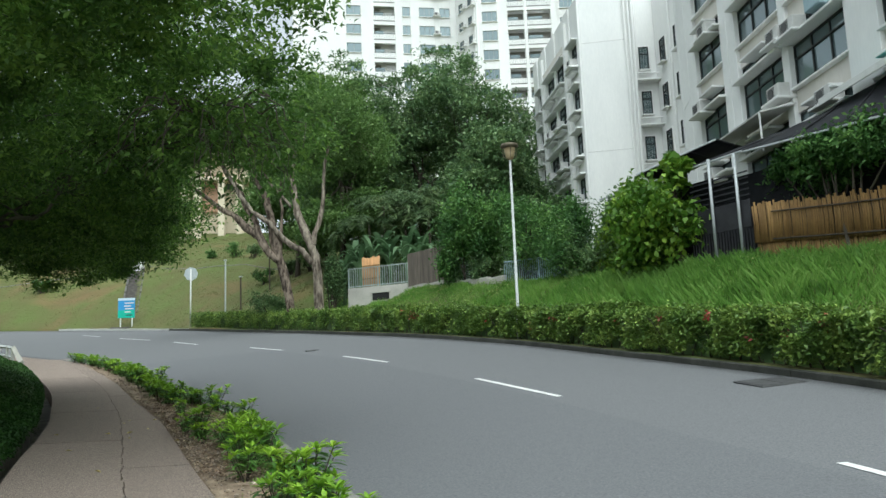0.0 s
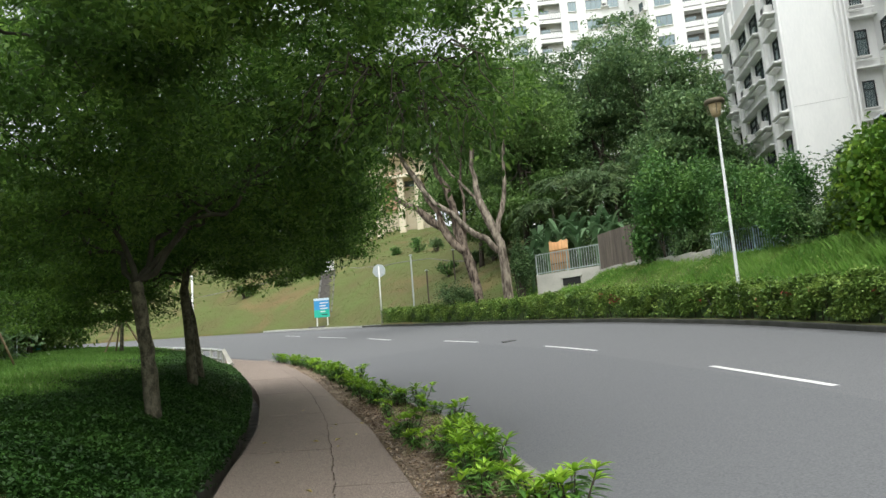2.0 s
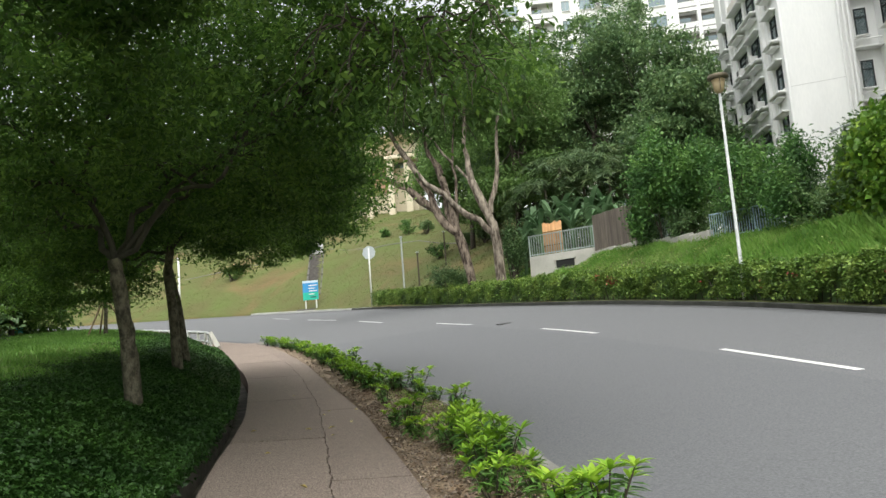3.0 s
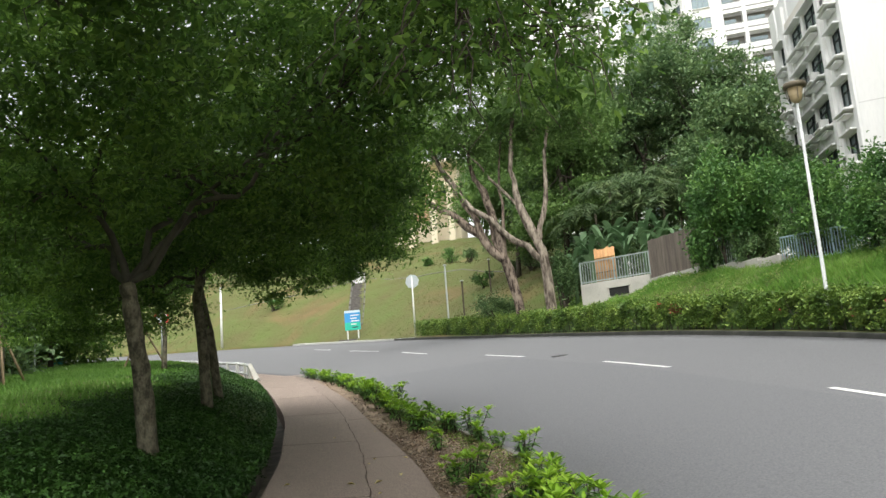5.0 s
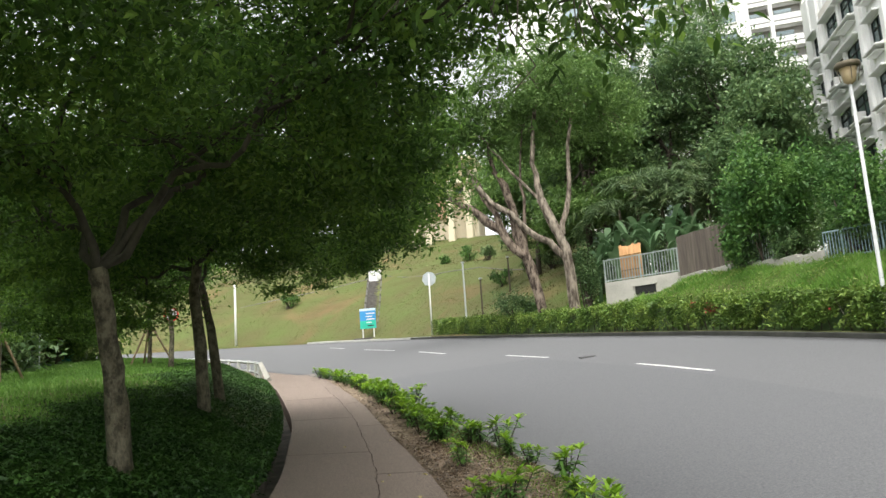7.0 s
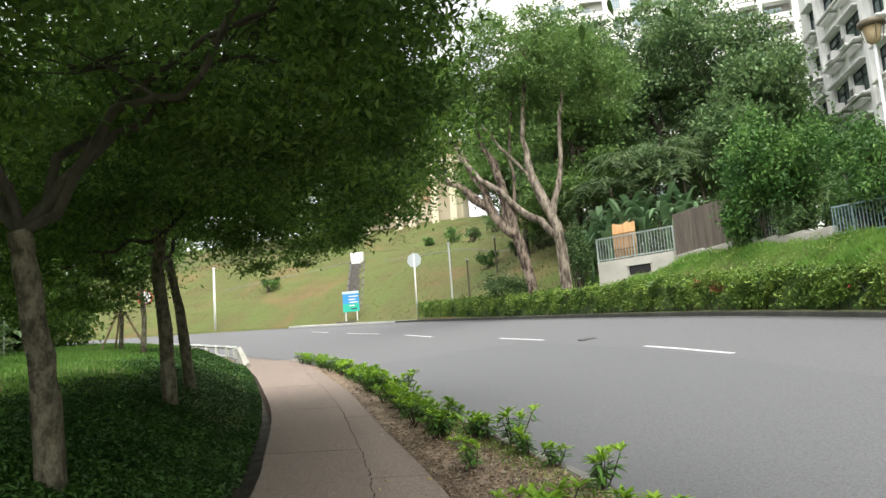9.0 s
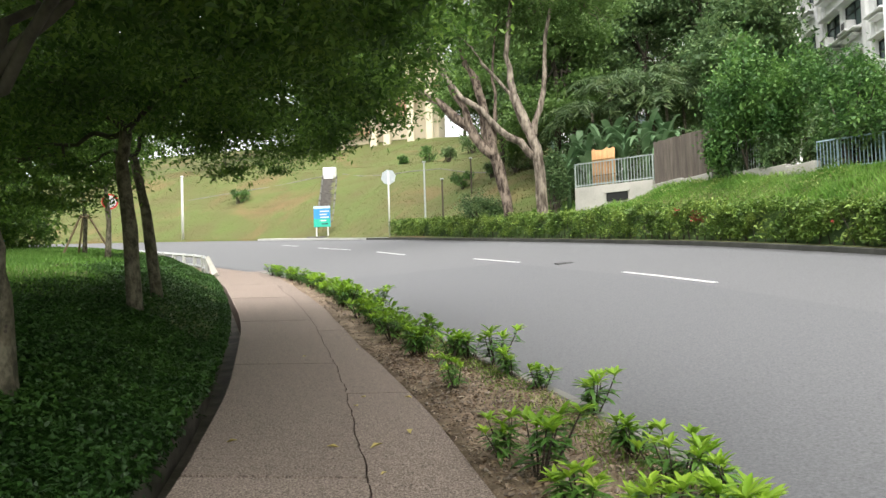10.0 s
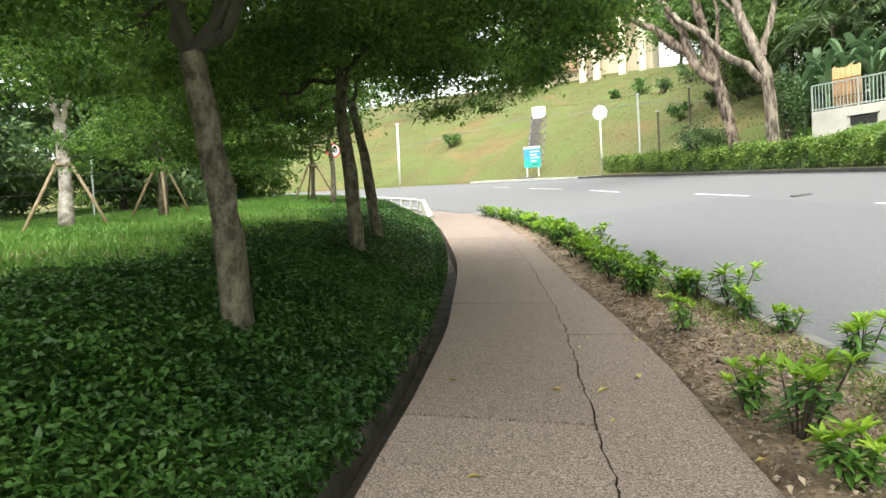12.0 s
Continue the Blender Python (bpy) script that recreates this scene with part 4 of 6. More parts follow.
for s in (7.0, 9.9, 12.8, 15.7, 18.6):
    for fac, u, w in ((fb, 0.75, 0.6), (fn, 1.3, 0.7), (fn, 3.4, 0.8)):
        fac.put(Geo().box((u, -0.04, s + 0.75), (w + 0.16, 0.1, 1.66), bevel=0.02), "window_surround", WALL_WHITE)
        ob = fac.window(u, s, w, 1.5, 1, transom=True)
        ob.matrix_basis = fac.m @ pose(u, -0.2, s)
    fb.put(Geo().box((0.9, -0.3, s - 0.75), (1.5, 0.55, 0.1), bevel=0.02), "ledge", WALL_WHITE)
    fb.put(Geo().tube([(0.2, -0.4, s - 0.3), (1.6, -0.4, s - 0.3), (1.6, -0.4, s - 0.7)], 0.045, 6), "drain_pipe", WALL_WHITE)
fb.aircon(1.0, 9.1, 0.8)
for u in (0.1, 0.3):
    fb.pipe(u, 2, 25.0, 0.06)
fn.pipe(2.4, 2, 24, 0.06)

# the tower
base_t = (9.0, 110.0, 12.0)
house = empty("apartment_tower", base_t, "tall white residential tower with balconies and window aircons", "building")
ft = Facade(house, base_t, (-7.5, 111.5, 0), 6)
cl = [(2.0, 4.2), (6.2, 9.4), (10.6, 11.8), (13.2, 15.6), (16.4, 18.0)]
zt = [15 + 3.0 * i for i in range(21)]
ft.wall(-6, 19, 8, 80, [cl[0], cl[1], cl[2], cl[3], cl[4]], zt, 1.55, 3.0, WALL_WHITE)
fr = Facade(house, base_t, (13.6, 108.5, 0), -4)
cr = [(1.2, 3.4), (5.0, 7.4), (7.9, 11.4)]
fr.wall(0, 12.2, 8, 80, cr, zt, 1.6, 3.0, WALL_WHITE)
fs = Facade(house, base_t, (25.8, 110.5, 0), -4)
fs.wall(0, 4.5, 8, 80, [(1.2, 3.2)], zt, 1.5, 3.0, WALL_WHITE)
fm = Facade(house, base_t, (11.3, 113.2, 0), -62)
fm.wall(0, 5.6, 8, 80, [(0.8, 2.0), (3.3, 4.4)], zt, 1.5, 3.0, WALL_WHITE)
for z in zt:
    ft.window(3.1, z, 2.2, 1.55, 2, FRAME_GREY, GLASS_PALE)
    ft.balcony(7.8, z - 0.85, 3.2, 2.4)
    ft.window(11.2, z, 1.2, 1.55, 2, FRAME_GREY, GLASS)
    ft.window(14.4, z, 2.4, 1.55, 3, FRAME_GREY, GLASS_PALE)
    ft.window(17.2, z, 1.6, 1.55, 2, FRAME_GREY, GLASS)
    fr.window(2.3, z, 2.2, 1.6, 3, FRAME_GREY, GLASS_PALE)
    fr.balcony(6.2, z - 0.85, 2.4, 2.4)
    fr.balcony(9.65, z - 0.85, 3.5, 2.4)
    fs.window(2.2, z, 2.0, 1.5, 3, FRAME_GREY, GLASS_PALE)
    fm.window(1.4, z, 1.2, 1.5, 1, FRAME_GREY, GLASS)
    fm.window(3.85, z, 1.1, 1.5, 1, FRAME_GREY, GLASS)
    ft.aircon(15.9, z + 0.1, 0.8)
    fm.aircon(2.6, z + 0.2, 0.7)
    fm.aircon(5.0, z - 0.3, 0.7)
Geo().box((2, 9, 32), (38, 11, 72)).make("core_wall", WALL_WHITE, house)

# the pale house on the hill
hx, hy = -22.0, 101.5
hz = gz(hx, hy)
house = empty("hillside_house", (hx, hy, hz), "pale cream house with terracotta wall panels on the hill", "building")
Geo().box((-5.8, 4.5, 5), (18.4, 5, 11), bevel=0.1).make("wall", WALL_PALE, house)
for k in (-12.5, -9, -4.6, -2.9, 0.2, 2.6):
    Geo().box((k, 0.1, 3.4), (0.9, 0.9, 8.2), bevel=0.08).make("column", WALL_PALE, house)
Geo().box((-6.8, 1.6, 5), (3.6, 0.3, 7)).make("wall_panel", BRICKY, house)
Geo().box((-1.2, 1.6, 6.0), (2.8, 0.3, 5)).make("wall_panel", BRICKY, house)
for k in (1.6, -11):
    Geo().box((k, 1.94, 7.5), (2.4, 0.12, 1.8)).make("window", GLASS, house)
Geo().box((-5.8, 3.2, 7.6), (18.8, 7.6, 0.5), bevel=0.1).make("eave", WALL_PALE, house)
Geo().box((-5.8, 3.6, 10.8), (19.4, 8, 0.5), bevel=0.1).make("roof", WALL_PALE, house)

# ---- fences, walls and awnings along the verge ----


def fx(y):
    return float(fence_x(y))


def fz(y):
    return float(fence_z(y))


def turn_of(y0, y1):
    return math.atan2(y1 - y0, fx(y1) - fx(y0))


fence = empty("bamboo_fence", (fx(15), 15, fz(15)), "tall tan bamboo cane fence in two tiers on the verge", "fence")
o = Vector(fence.location)
rbm = random.Random(5)
far_canes = Geo()
for tier, (lo, hi, out) in enumerate(((-0.1, 0.72, 0.0), (0.66, 1.72, -0.07))):
    ys = np.arange(8.0, 20.65, 1.15)
    for y0 in ys:
        y1 = min(y0 + 1.13, 20.65)
        n = max(2, int((y1 - y0) / 0.058))
        for i in range(n):
            y = y0 + (y1 - y0) * (i + 0.5) / n
            x, z = fx(y) + out + rbm.uniform(-0.012, 0.012), fz(y)
            t = rbm.uniform(-0.05, 0.05)
            g = Geo() if y0 > 12.7 else far_canes
            g.tube([Vector((x, y, z + lo - 0.06)) - o, Vector((x + 0.02, y + t * 0.3, z + (lo + hi) / 2)) - o, Vector((x, y + t * 0.5, z + hi + rbm.uniform(-0.1, 0.06))) - o], rbm.uniform(0.024, 0.034), 6)
            if y0 > 12.7:
                g.make("bamboo_cane", BAMBOO, fence, smooth=True)
tagged(far_canes.make("far_canes", BAMBOO, fence, smooth=True), kind="stuff")
for h in (0.68, 1.45):
    Geo().tube([Vector((fx(y) - 0.12, y, fz(y) + h)) - o for y in np.arange(8, 20.7, 1.0)], 0.02, 6).make("tie_rail", BARK_DARK, fence)

gate = empty("steel_fence", (fx(21.6), 21.6, fz(21.6)), "dark painted steel slat fence with solid panel above", "fence")
o = Vector(gate.location)
for y in np.arange(20.75, 22.85, 0.1):
    Geo().box(Vector((fx(y), y, fz(y) + 0.55)) - o, (0.03, 0.05, 1.0)).make("slat", DARK_PANEL, gate)
a, b = Vector((fx(20.75), 20.75, fz(20.75) + 1.42)) - o, Vector((fx(22.8), 22.8, fz(22.8) + 1.42)) - o
mr = Matrix.Rotation(turn_of(20.75, 22.8), 3, "Z")
Geo().box((a + b) / 2, ((b - a).length, 0.04, 0.8), mr, 0.01).make("panel", DARK_PANEL, gate)
for i in range(5):
    Geo().box((a + b) / 2 + Vector((0, 0, 0.55 + i * 0.17)), ((b - a).length, 0.03, 0.04), mr).make("rail", DARK_PANEL, gate)
for y in (21.0, 21.9):
    px_ = fx(y) - 0.12
    pole = empty("awning_pole", (px_, y, fz(y) + 0.1), "pale galvanised awning support pole", "pole", "awning poles")
    Geo().tube([(0, 0, -0.15), (0, 0, 3.2)], 0.045, 10).make("shaft", GALV, pole, smooth=True)
    Geo().tube([(0, 0, -0.1), (0, 0, 0.0)], 0.09, 10).make("base_plate", GALV, pole)


def low_wall(y0, y1, h, label, sink=0.6, n=2, off=0.0):
    """A rendered footing wall along the fence line, in level steps."""
    w = empty("low_wall", (fx((y0 + y1) / 2), (y0 + y1) / 2, fz((y0 + y1) / 2)), label, "low wall")
    o = Vector(w.location)
    ys = np.linspace(y0, y1, n + 1)
    for a_, b_ in zip(ys, ys[1:]):
        p, q = Vector((fx(a_) + off, a_, 0)), Vector((fx(b_) + off, b_, 0))
        zt_ = max(fz(a_), fz(b_)) + h
        c = (p + q) / 2
        c.z = zt_ - (h + sink) / 2
        Geo().box(c - o, ((q - p).length - 0.004, 0.25, h + sink), Matrix.Rotation(turn_of(a_, b_), 3, "Z"), 0.02).make("wall_section", LOW_WALL, w)
    return w


def railing(y0, y1, lo, hi, gap, material, label, off=0.0, brace=False, name="railing"):
    r = empty(name, (fx((y0 + y1) / 2), (y0 + y1) / 2, fz((y0 + y1) / 2)), label, "railing")
    o = Vector(r.location)
    n = int((y1 - y0) / gap)
    for i in range(n + 1):
        y = y0 + (y1 - y0) * i / n
        post = i % 12 == 0
        Geo().box(Vector((fx(y) + off, y, fz(y) + (lo + hi) / 2)) - o, (0.05, 0.05, hi - lo + 0.04) if post else (0.022, 0.022, hi - lo)).make("post" if post else "bar", material, r)
    for z in (lo + 0.04, hi):
        Geo().tube([Vector((fx(y) + off, y, fz(y) + z)) - o for y in np.linspace(y0, y1, 6)], 0.028, 6).make("rail", material, r)
    if brace:
        ym = y0 + (y1 - y0) * 0.3
        Geo().tube([Vector((fx(y0) + off, y0, fz(y0) + lo)) - o, Vector((fx(ym) + off, ym, fz(ym) + hi)) - o], 0.025, 6).make("brace", material, r)
    return r


low_wall(20.9, 22.6, 0.12, "pale weathered concrete footing under the steel fence", n=1)
TA, TB = Vector((-1.85, 45.1, 4.9)), Vector((1.62, 43.05, 4.9))
ter = empty("terrace_wall", (TA + TB) / 2, "whitewashed terrace wall with a dark opening", "low wall")
o = Vector(ter.location)
mr = Matrix.Rotation(math.atan2(TB.y - TA.y, TB.x - TA.x), 3, "Z")
Geo().box((0, 0, -0.05), ((TB - TA).length, 0.25, 1.3), mr, 0.02).make("front_wall", LOW_WALL, ter)
Geo().box(TA - o + Vector((0.35, 2.6, -0.05)), (0.25, 5.0, 1.3), None, 0.02).make("side_wall", LOW_WALL, ter)
# no hole here: a black block stands for the shade inside the opening
Geo().box(mr @ Vector((0.25, -0.14, 0.0)), (1.1, 0.05, 0.42), mr).make("vent", BLACK, ter)
Geo().box(mr @ Vector((0.25, -0.17, 0.24)), (1.3, 0.1, 0.07), mr).make("vent_lintel", LOW_WALL, ter)
rl = empty("railing", (TA + TB) / 2 + Vector((0, 0, 0.6)), "grey-green terrace railing with thin bars", "railing")
n = 26
L = (TB - TA).length
for i in range(n + 1):
    post = i % 13 == 0
    Geo().box(mr @ Vector((-L / 2 + L * i / n, 0, 0.58)), (0.06, 0.06, 1.2) if post else (0.026, 0.026, 1.1), mr).make("post" if post else "bar", RAIL_GREEN, rl)
for z in (0.1, 1.15):
    Geo().box(mr @ Vector((0, 0, z)), (L, 0.05, 0.05), mr).make("rail", RAIL_GREEN, rl)
railing(29.0, 33.0, 0.05, 0.95, 0.13, BLUE_MESH, "pale blue painted steel bar fence", brace=True, name="bar_fence")
railing(35.6, 37.9, 0.25, 1.4, 0.13, RAIL_GREEN, "grey-green bar fence beside the boards", name="bar_fence")
low_wall(38.0, 42.0, 0.3, "weathered rendered footing under the board fence", n=2, off=-0.05)
low_wall(33.0, 37.9, 0.28, "stepped weathered footing wall under the bushes", n=4)
panel = empty("bamboo_screen", TA.lerp(TB, 0.37) + Vector((0, 0, 0.65)), "fresh orange bamboo screen tied to the terrace railing", "screen")
for i in range(17):
    Geo().tube([mr @ Vector((-0.58 + i * 0.072, 0.09, 0)), mr @ Vector((-0.58 + i * 0.072, 0.1, 1.72 + rbm.uniform(-0.08, 0.05)))], 0.034, 6).make("cane", BAMBOO_NEW, panel, smooth=True)
for z in (0.45, 1.2):
    Geo().box(mr @ Vector((0, 0.06, z)), (1.2, 0.03, 0.04), mr).make("batten", BAMBOO, panel)
boards = empty("board_fence", (fx(40), 40, fz(40)), "grey weathered vertical board fence", "fence")
o = Vector(boards.location)
for y in np.arange(38.0, 42.1, 0.15):
    h = 1.85 + rbm.uniform(-0.02, 0.02)
    Geo().box(Vector((fx(y), y, fz(y) + 0.3 + h / 2)) - o, (0.03, 0.142, h), Matrix.Rotation(turn_of(40, 41) - math.pi / 2, 3, "Z"), 0.006).make("board", BOARD, boards)
for h in (0.8, 1.8):
    Geo().box(Vector((fx(40.05) + 0.04, 40.05, fz(40.05) + h)) - o, (0.05, 4.4, 0.08), Matrix.Rotation(turn_of(38, 42) - math.pi / 2, 3, "Z")).make("rail", BOARD, boards)


def awning(pts, label, ribs=5):
    """A sagging shade cloth between two edges, on thin battens."""
    (a, b), (c, d) = [[Vector(p) for p in e] for e in pts]
    w = empty("shade_awning", (a + b + c + d) / 4, label, "awning")
    o = Vector(w.location)
    g = Geo()
    n = 12
    for i in range(n + 1):
        for j in range(7):
            p = a.lerp(b, i / n).lerp(c.lerp(d, i / n), j / 6)
            p.z -= 0.12 * abs(math.sin(i / n * math.pi * ribs)) * math.sin(j / 6 * math.pi) + 0.02 * math.sin(i * 2.1 + j)
            g.v.append(p - o)
    for i in range(n):
        for j in range(6):
            k = i * 7 + j
            g.f.append((k, k + 1, k + 8, k + 7))
    cloth = g.make("cloth", NET, w, smooth=True)
    sol = cloth.modifiers.new("thick", "SOLIDIFY")
    sol.thickness = 0.02
    for i in range(ribs + 1):
        t = i / ribs
        Geo().tube([a.lerp(b, t) - o, c.lerp(d, t) - o], 0.03, 6).make("batten", DARK_PANEL, w)
    Geo().tube([a - o, b - o], 0.035, 6).make("edge_rail", GALV, w)
    return w


awning((((8.5, 26.9, 6.65), (11.2, 20.9, 6.75)), ((10.5, 27.5, 7.3), (13.9, 21.5, 7.9))), "black shade cloth awning on poles behind the climber")
awning((((11.2, 20.8, 6.7), (14.0, 13.0, 6.1)), ((13.9, 21.4, 7.9), (14.2, 13.6, 8.0))), "sloping black shade cloth roof beside the building")
awning((((9.4, 25.2, 7.15), (11.8, 24.0, 8.0)), ((10.6, 26.4, 7.2), (13.9, 26.0, 8.2))), "small black shade cloth canopy with upturned edge", 3)
tw = empty("canvas_awning", (14.1, 18.0, 8.2), "teal striped canvas awning on the facade", "awning")
Geo().box((-0.45, 0, 0), (0.95, 4.2, 0.06), Matrix.Rotation(radians(-28), 3, "Y"), 0.01).make("canvas", TEAL, tw)
Geo().box((-0.88, 0, -0.3), (0.04, 4.2, 0.2), None, 0.01).make("valance", WHITE_PAINT, tw)
can = empty("rooftop_canopy", (13.7, 25.6, 8.6), "pale sheet canopy on a thin steel frame", "canopy")
Geo().box((0, 0, 0.25), (1.3, 4.6, 0.06), Matrix.Rotation(radians(-12), 3, "Y"), 0.01).make("sheet", AC_WHITE, can)
for k in (-2.2, 2.2):
    Geo().tube([(-0.6, k, -1.2), (-0.62, k, 0.1), (0.5, k, 0.42)], 0.035, 6).make("strut", WALL_WHITE, can)

scr = empty("shade_screen", (fx(20) + 1.3, 20, fz(20)), "black shade netting hung behind the fences", "screen")
o = Vector(scr.location)
for y0 in np.arange(13, 26, 2.6):
    y1 = y0 + 2.58
    p, q = Vector((fx(y0) + 1.3, y0, 0)), Vector((fx(y1) + 1.3, y1, 0))
    c = (p + q) / 2
    c.z = fz(y0) + 1.25
    Geo().box(c - o, ((q - p).length, 0.04, 3.4), Matrix.Rotation(turn_of(y0, y1), 3, "Z")).make("net_panel", NET, scr)
sp = empty("speed_sign", (-23.0, 39.4, gz(-23.0, 39.4)), "round white speed limit sign with red ring on a post", "road sign")
hs = 5.33 - gz(-23.0, 39.4)
ang = Matrix.Rotation(radians(32), 3, "Z")
Geo().tube([(0, 0, -0.2), (0, 0, hs + 0.35)], 0.045, 8).make("post", GALV, sp, smooth=True)
Geo().tube([ang @ Vector((0, -0.06, hs)), ang @ Vector((0, -0.09, hs))], 0.36, 24).make("ring", SIGN_RED, sp)
Geo().tube([ang @ Vector((0, -0.08, hs)), ang @ Vector((0, -0.1, hs))], 0.28, 24).make("plate", WHITE_PAINT, sp)
txt = bpy.data.curves.new("number", "FONT")
txt.body, txt.size, txt.align_x, txt.align_y, txt.extrude = "50", 0.4, "CENTER", "CENTER", 0.004
txt.materials.append(BLACK)
dg = new("number", txt)
dg.parent = sp
dg.matrix_basis = Matrix.Translation(ang @ Vector((0, -0.108, hs))) @ ang.to_4x4() @ pose(0, 0, 0, 90, 0, 0)
bin_ = empty("litter_bin", (-33.9, 45.5, gz(-33.9, 45.5)), "small teal litter bin behind the lawn", "bin")
Geo().box((0, 0, 0.5), (0.6, 0.6, 1.0), bevel=0.06).make("body", TEAL, bin_)
Geo().box((0, 0, 1.06), (0.68, 0.68, 0.12), bevel=0.05).make("lid", TEAL, bin_)

# ---- street furniture ----
lx, ly = 5.0, 25.2
lamp = empty("street_lamp", (lx, ly, gz(lx, ly)), "slim white street lamp with a bronze drum lantern", "street lamp")
hb = 8.36 - gz(lx, ly)
Geo().tube([(0, 0, -0.1), (0, 0, 1.0), (0, 0, 1.05), (0, 0, hb - 0.55)], [0.08, 0.08, 0.05, 0.038], 14).make("pole", LAMP_GREY, lamp, smooth=True)
Geo().tube([(0, 0, 0.85), (0, 0, 0.98), (0, 0, 1.02)], [0.1, 0.1, 0.07], 14).make("collar", WHITE_PAINT, lamp)
Geo().tube([(0, 0, hb - 0.58), (0, 0, hb - 0.5), (0, 0, hb - 0.16)], [0.05, 0.14, 0.21], 16).make("lantern", OPAL, lamp, smooth=True)
Geo().tube([(0, 0, hb - 0.16), (0, 0, hb - 0.12), (0, 0, hb - 0.02), (0, 0, hb)], [0.23, 0.31, 0.29, 0.09], 18).make("hood", LAMP_BROWN, lamp, smooth=True)
for k in range(4):
    t = k * math.pi / 2
    Geo().tube([(0.2 * math.cos(t), 0.2 * math.sin(t), hb - 0.5), (0.27 * math.cos(t), 0.27 * math.sin(t), hb - 0.14)], 0.012, 5).make("strut", LAMP_BROWN, lamp)

sx, sy = -13.9, 56.2
octo = empty("stop_sign", (sx, sy, gz(sx, sy)), "octagonal road sign seen from its grey back on a white post", "road sign")
top = 8.1 - gz(sx, sy)
Geo().tube([(0, 0, -0.2), (0, 0, top + 0.35)], 0.05, 10).make("post", WHITE_PAINT, octo, smooth=True)
Geo().tube([(0, 0.05, top), (0, 0.07, top)], 0.5, 8).make("plate", SIGN_BACK, octo)
for k in (-0.18, 0.18):
    Geo().box((0, 0.03, top + k), (0.6, 0.04, 0.05)).make("bracket", GALV, octo)

sx, sy = -22.9, 69.4
sg = gz(sx, sy)
board = empty("direction_sign", (sx, sy, sg), "blue and green estate direction board on two legs", "sign board")
Geo().box((0, 0, 1.75), (1.45, 0.1, 1.75), bevel=0.03).make("panel", SIGN_BLUE, board)
Geo().box((0, -0.055, 1.22), (1.43, 0.02, 0.68)).make("green_field", SIGN_GREEN, board)
Geo().box((0, -0.06, 2.52), (1.45, 0.03, 0.2)).make("header", SIGN_PALE, board)
for i, (w, z) in enumerate(((0.8, 2.18), (0.6, 1.92), (0.75, 1.68), (0.5, 1.4), (0.55, 1.12))):
    Geo().box((0.12 if i % 2 else 0.25, -0.072, z), (w, 0.012, 0.09)).make("lettering_bar", WHITE_PAINT if i != 4 else BLACK, board)
for k in (-0.5, 0.5):
    Geo().box((k, 0, 0.4), (0.09, 0.09, 1.0)).make("leg", WHITE_PAINT, board)
Geo().box((0, 0.1, 0.02), (2.6, 0.8, 0.12), bevel=0.02).make("plinth", STEP_STONE, board)

# stepped drain up the hill
st = empty("stepped_channel", (-24.0, 73.2, gz(-24.0, 73.2)), "stepped dark drainage channel climbing the grass hill", "drain")
o = Vector(st.location)
d0, d1 = Vector((-24.0, 73.2, 0)), Vector((-27.3, 85.4, 0))
for i in range(26):
    p = d0.lerp(d1, i / 25)
    p.z = gz(p.x, p.y) - 0.02
    mr = Matrix.Rotation(math.atan2(d1.y - d0.y, d1.x - d0.x) - math.pi / 2, 3, "Z")
    Geo().box(p - o, (1.25, 0.56, 0.3), mr, 0.02).make("step", STEP_STONE, st)
    for k in (-0.72, 0.72):
        Geo().box(p - o + mr @ Vector((k, 0, 0.12)), (0.16, 0.56, 0.42), mr, 0.02).make("side_kerb", KERB if i % 4 else STEP_STONE, st)
p = d1.copy()
p.z = gz(p.x, p.y)
Geo().box(p - o + Vector((0, 0, 0.6)), (1.4, 0.5, 1.1), None, 0.05).make("headwall", WHITE_PAINT, st)
Geo().box(p - o + Vector((0, -0.3, 0.2)), (1.0, 0.6, 0.9), None, 0.05).make("spout", WHITE_PAINT, st)
bench = empty("hill_channel", (-22, 84.5, gz(-22, 84.5)), "thin pale concrete channel along the hill bench", "drain", kind="structure")
o = Vector(bench.location)
for a_, b_ in (((-44, 86.5), (-28.2, 86.2)), ((-26, 85.8), (-14, 77)), ((-14, 77), (-8, 68))):
    pts_ = [Vector((a_[0] + (b_[0] - a_[0]) * t, a_[1] + (b_[1] - a_[1]) * t, 0)) for t in np.linspace(0, 1, 9)]
    for q in pts_:
        q.z = gz(q.x, q.y) + 0.02
    Geo().tube([q - o for q in pts_], 0.045, 6).make("channel_run", KERB, bench)

for x, y, h in ((-12.0, 58.8, 4.2), (-10.3, 56.0, 2.6), (-9.2, 62, 2.6)):
    pl = empty("fence_post", (x, y, gz(x, y)), "thin grey metal post on the grass hill", "post", "hill posts")
    Geo().tube([(0, 0, -0.2), (0, 0, h)], 0.06, 8).make("shaft", GALV if h > 3 else BARK_DARK, pl)
    Geo().box((0, 0, h), (0.22, 0.22, 0.08), bevel=0.02).make("cap", GALV, pl)

wx, wy = -39.8, 77.4
wp = empty("street_lamp", (wx, wy, gz(wx, wy)), "plain white lamp column at the foot of the hill", "street lamp")
Geo().tube([(0, 0, -0.3), (0, 0, 6.2)], [0.13, 0.1], 10).make("pole", WHITE_PAINT, wp, smooth=True)
Geo().tube([(0, 0, 6.2), (0, 0, 6.35)], [0.2, 0.1], 10).make("cap", WHITE_PAINT, wp)

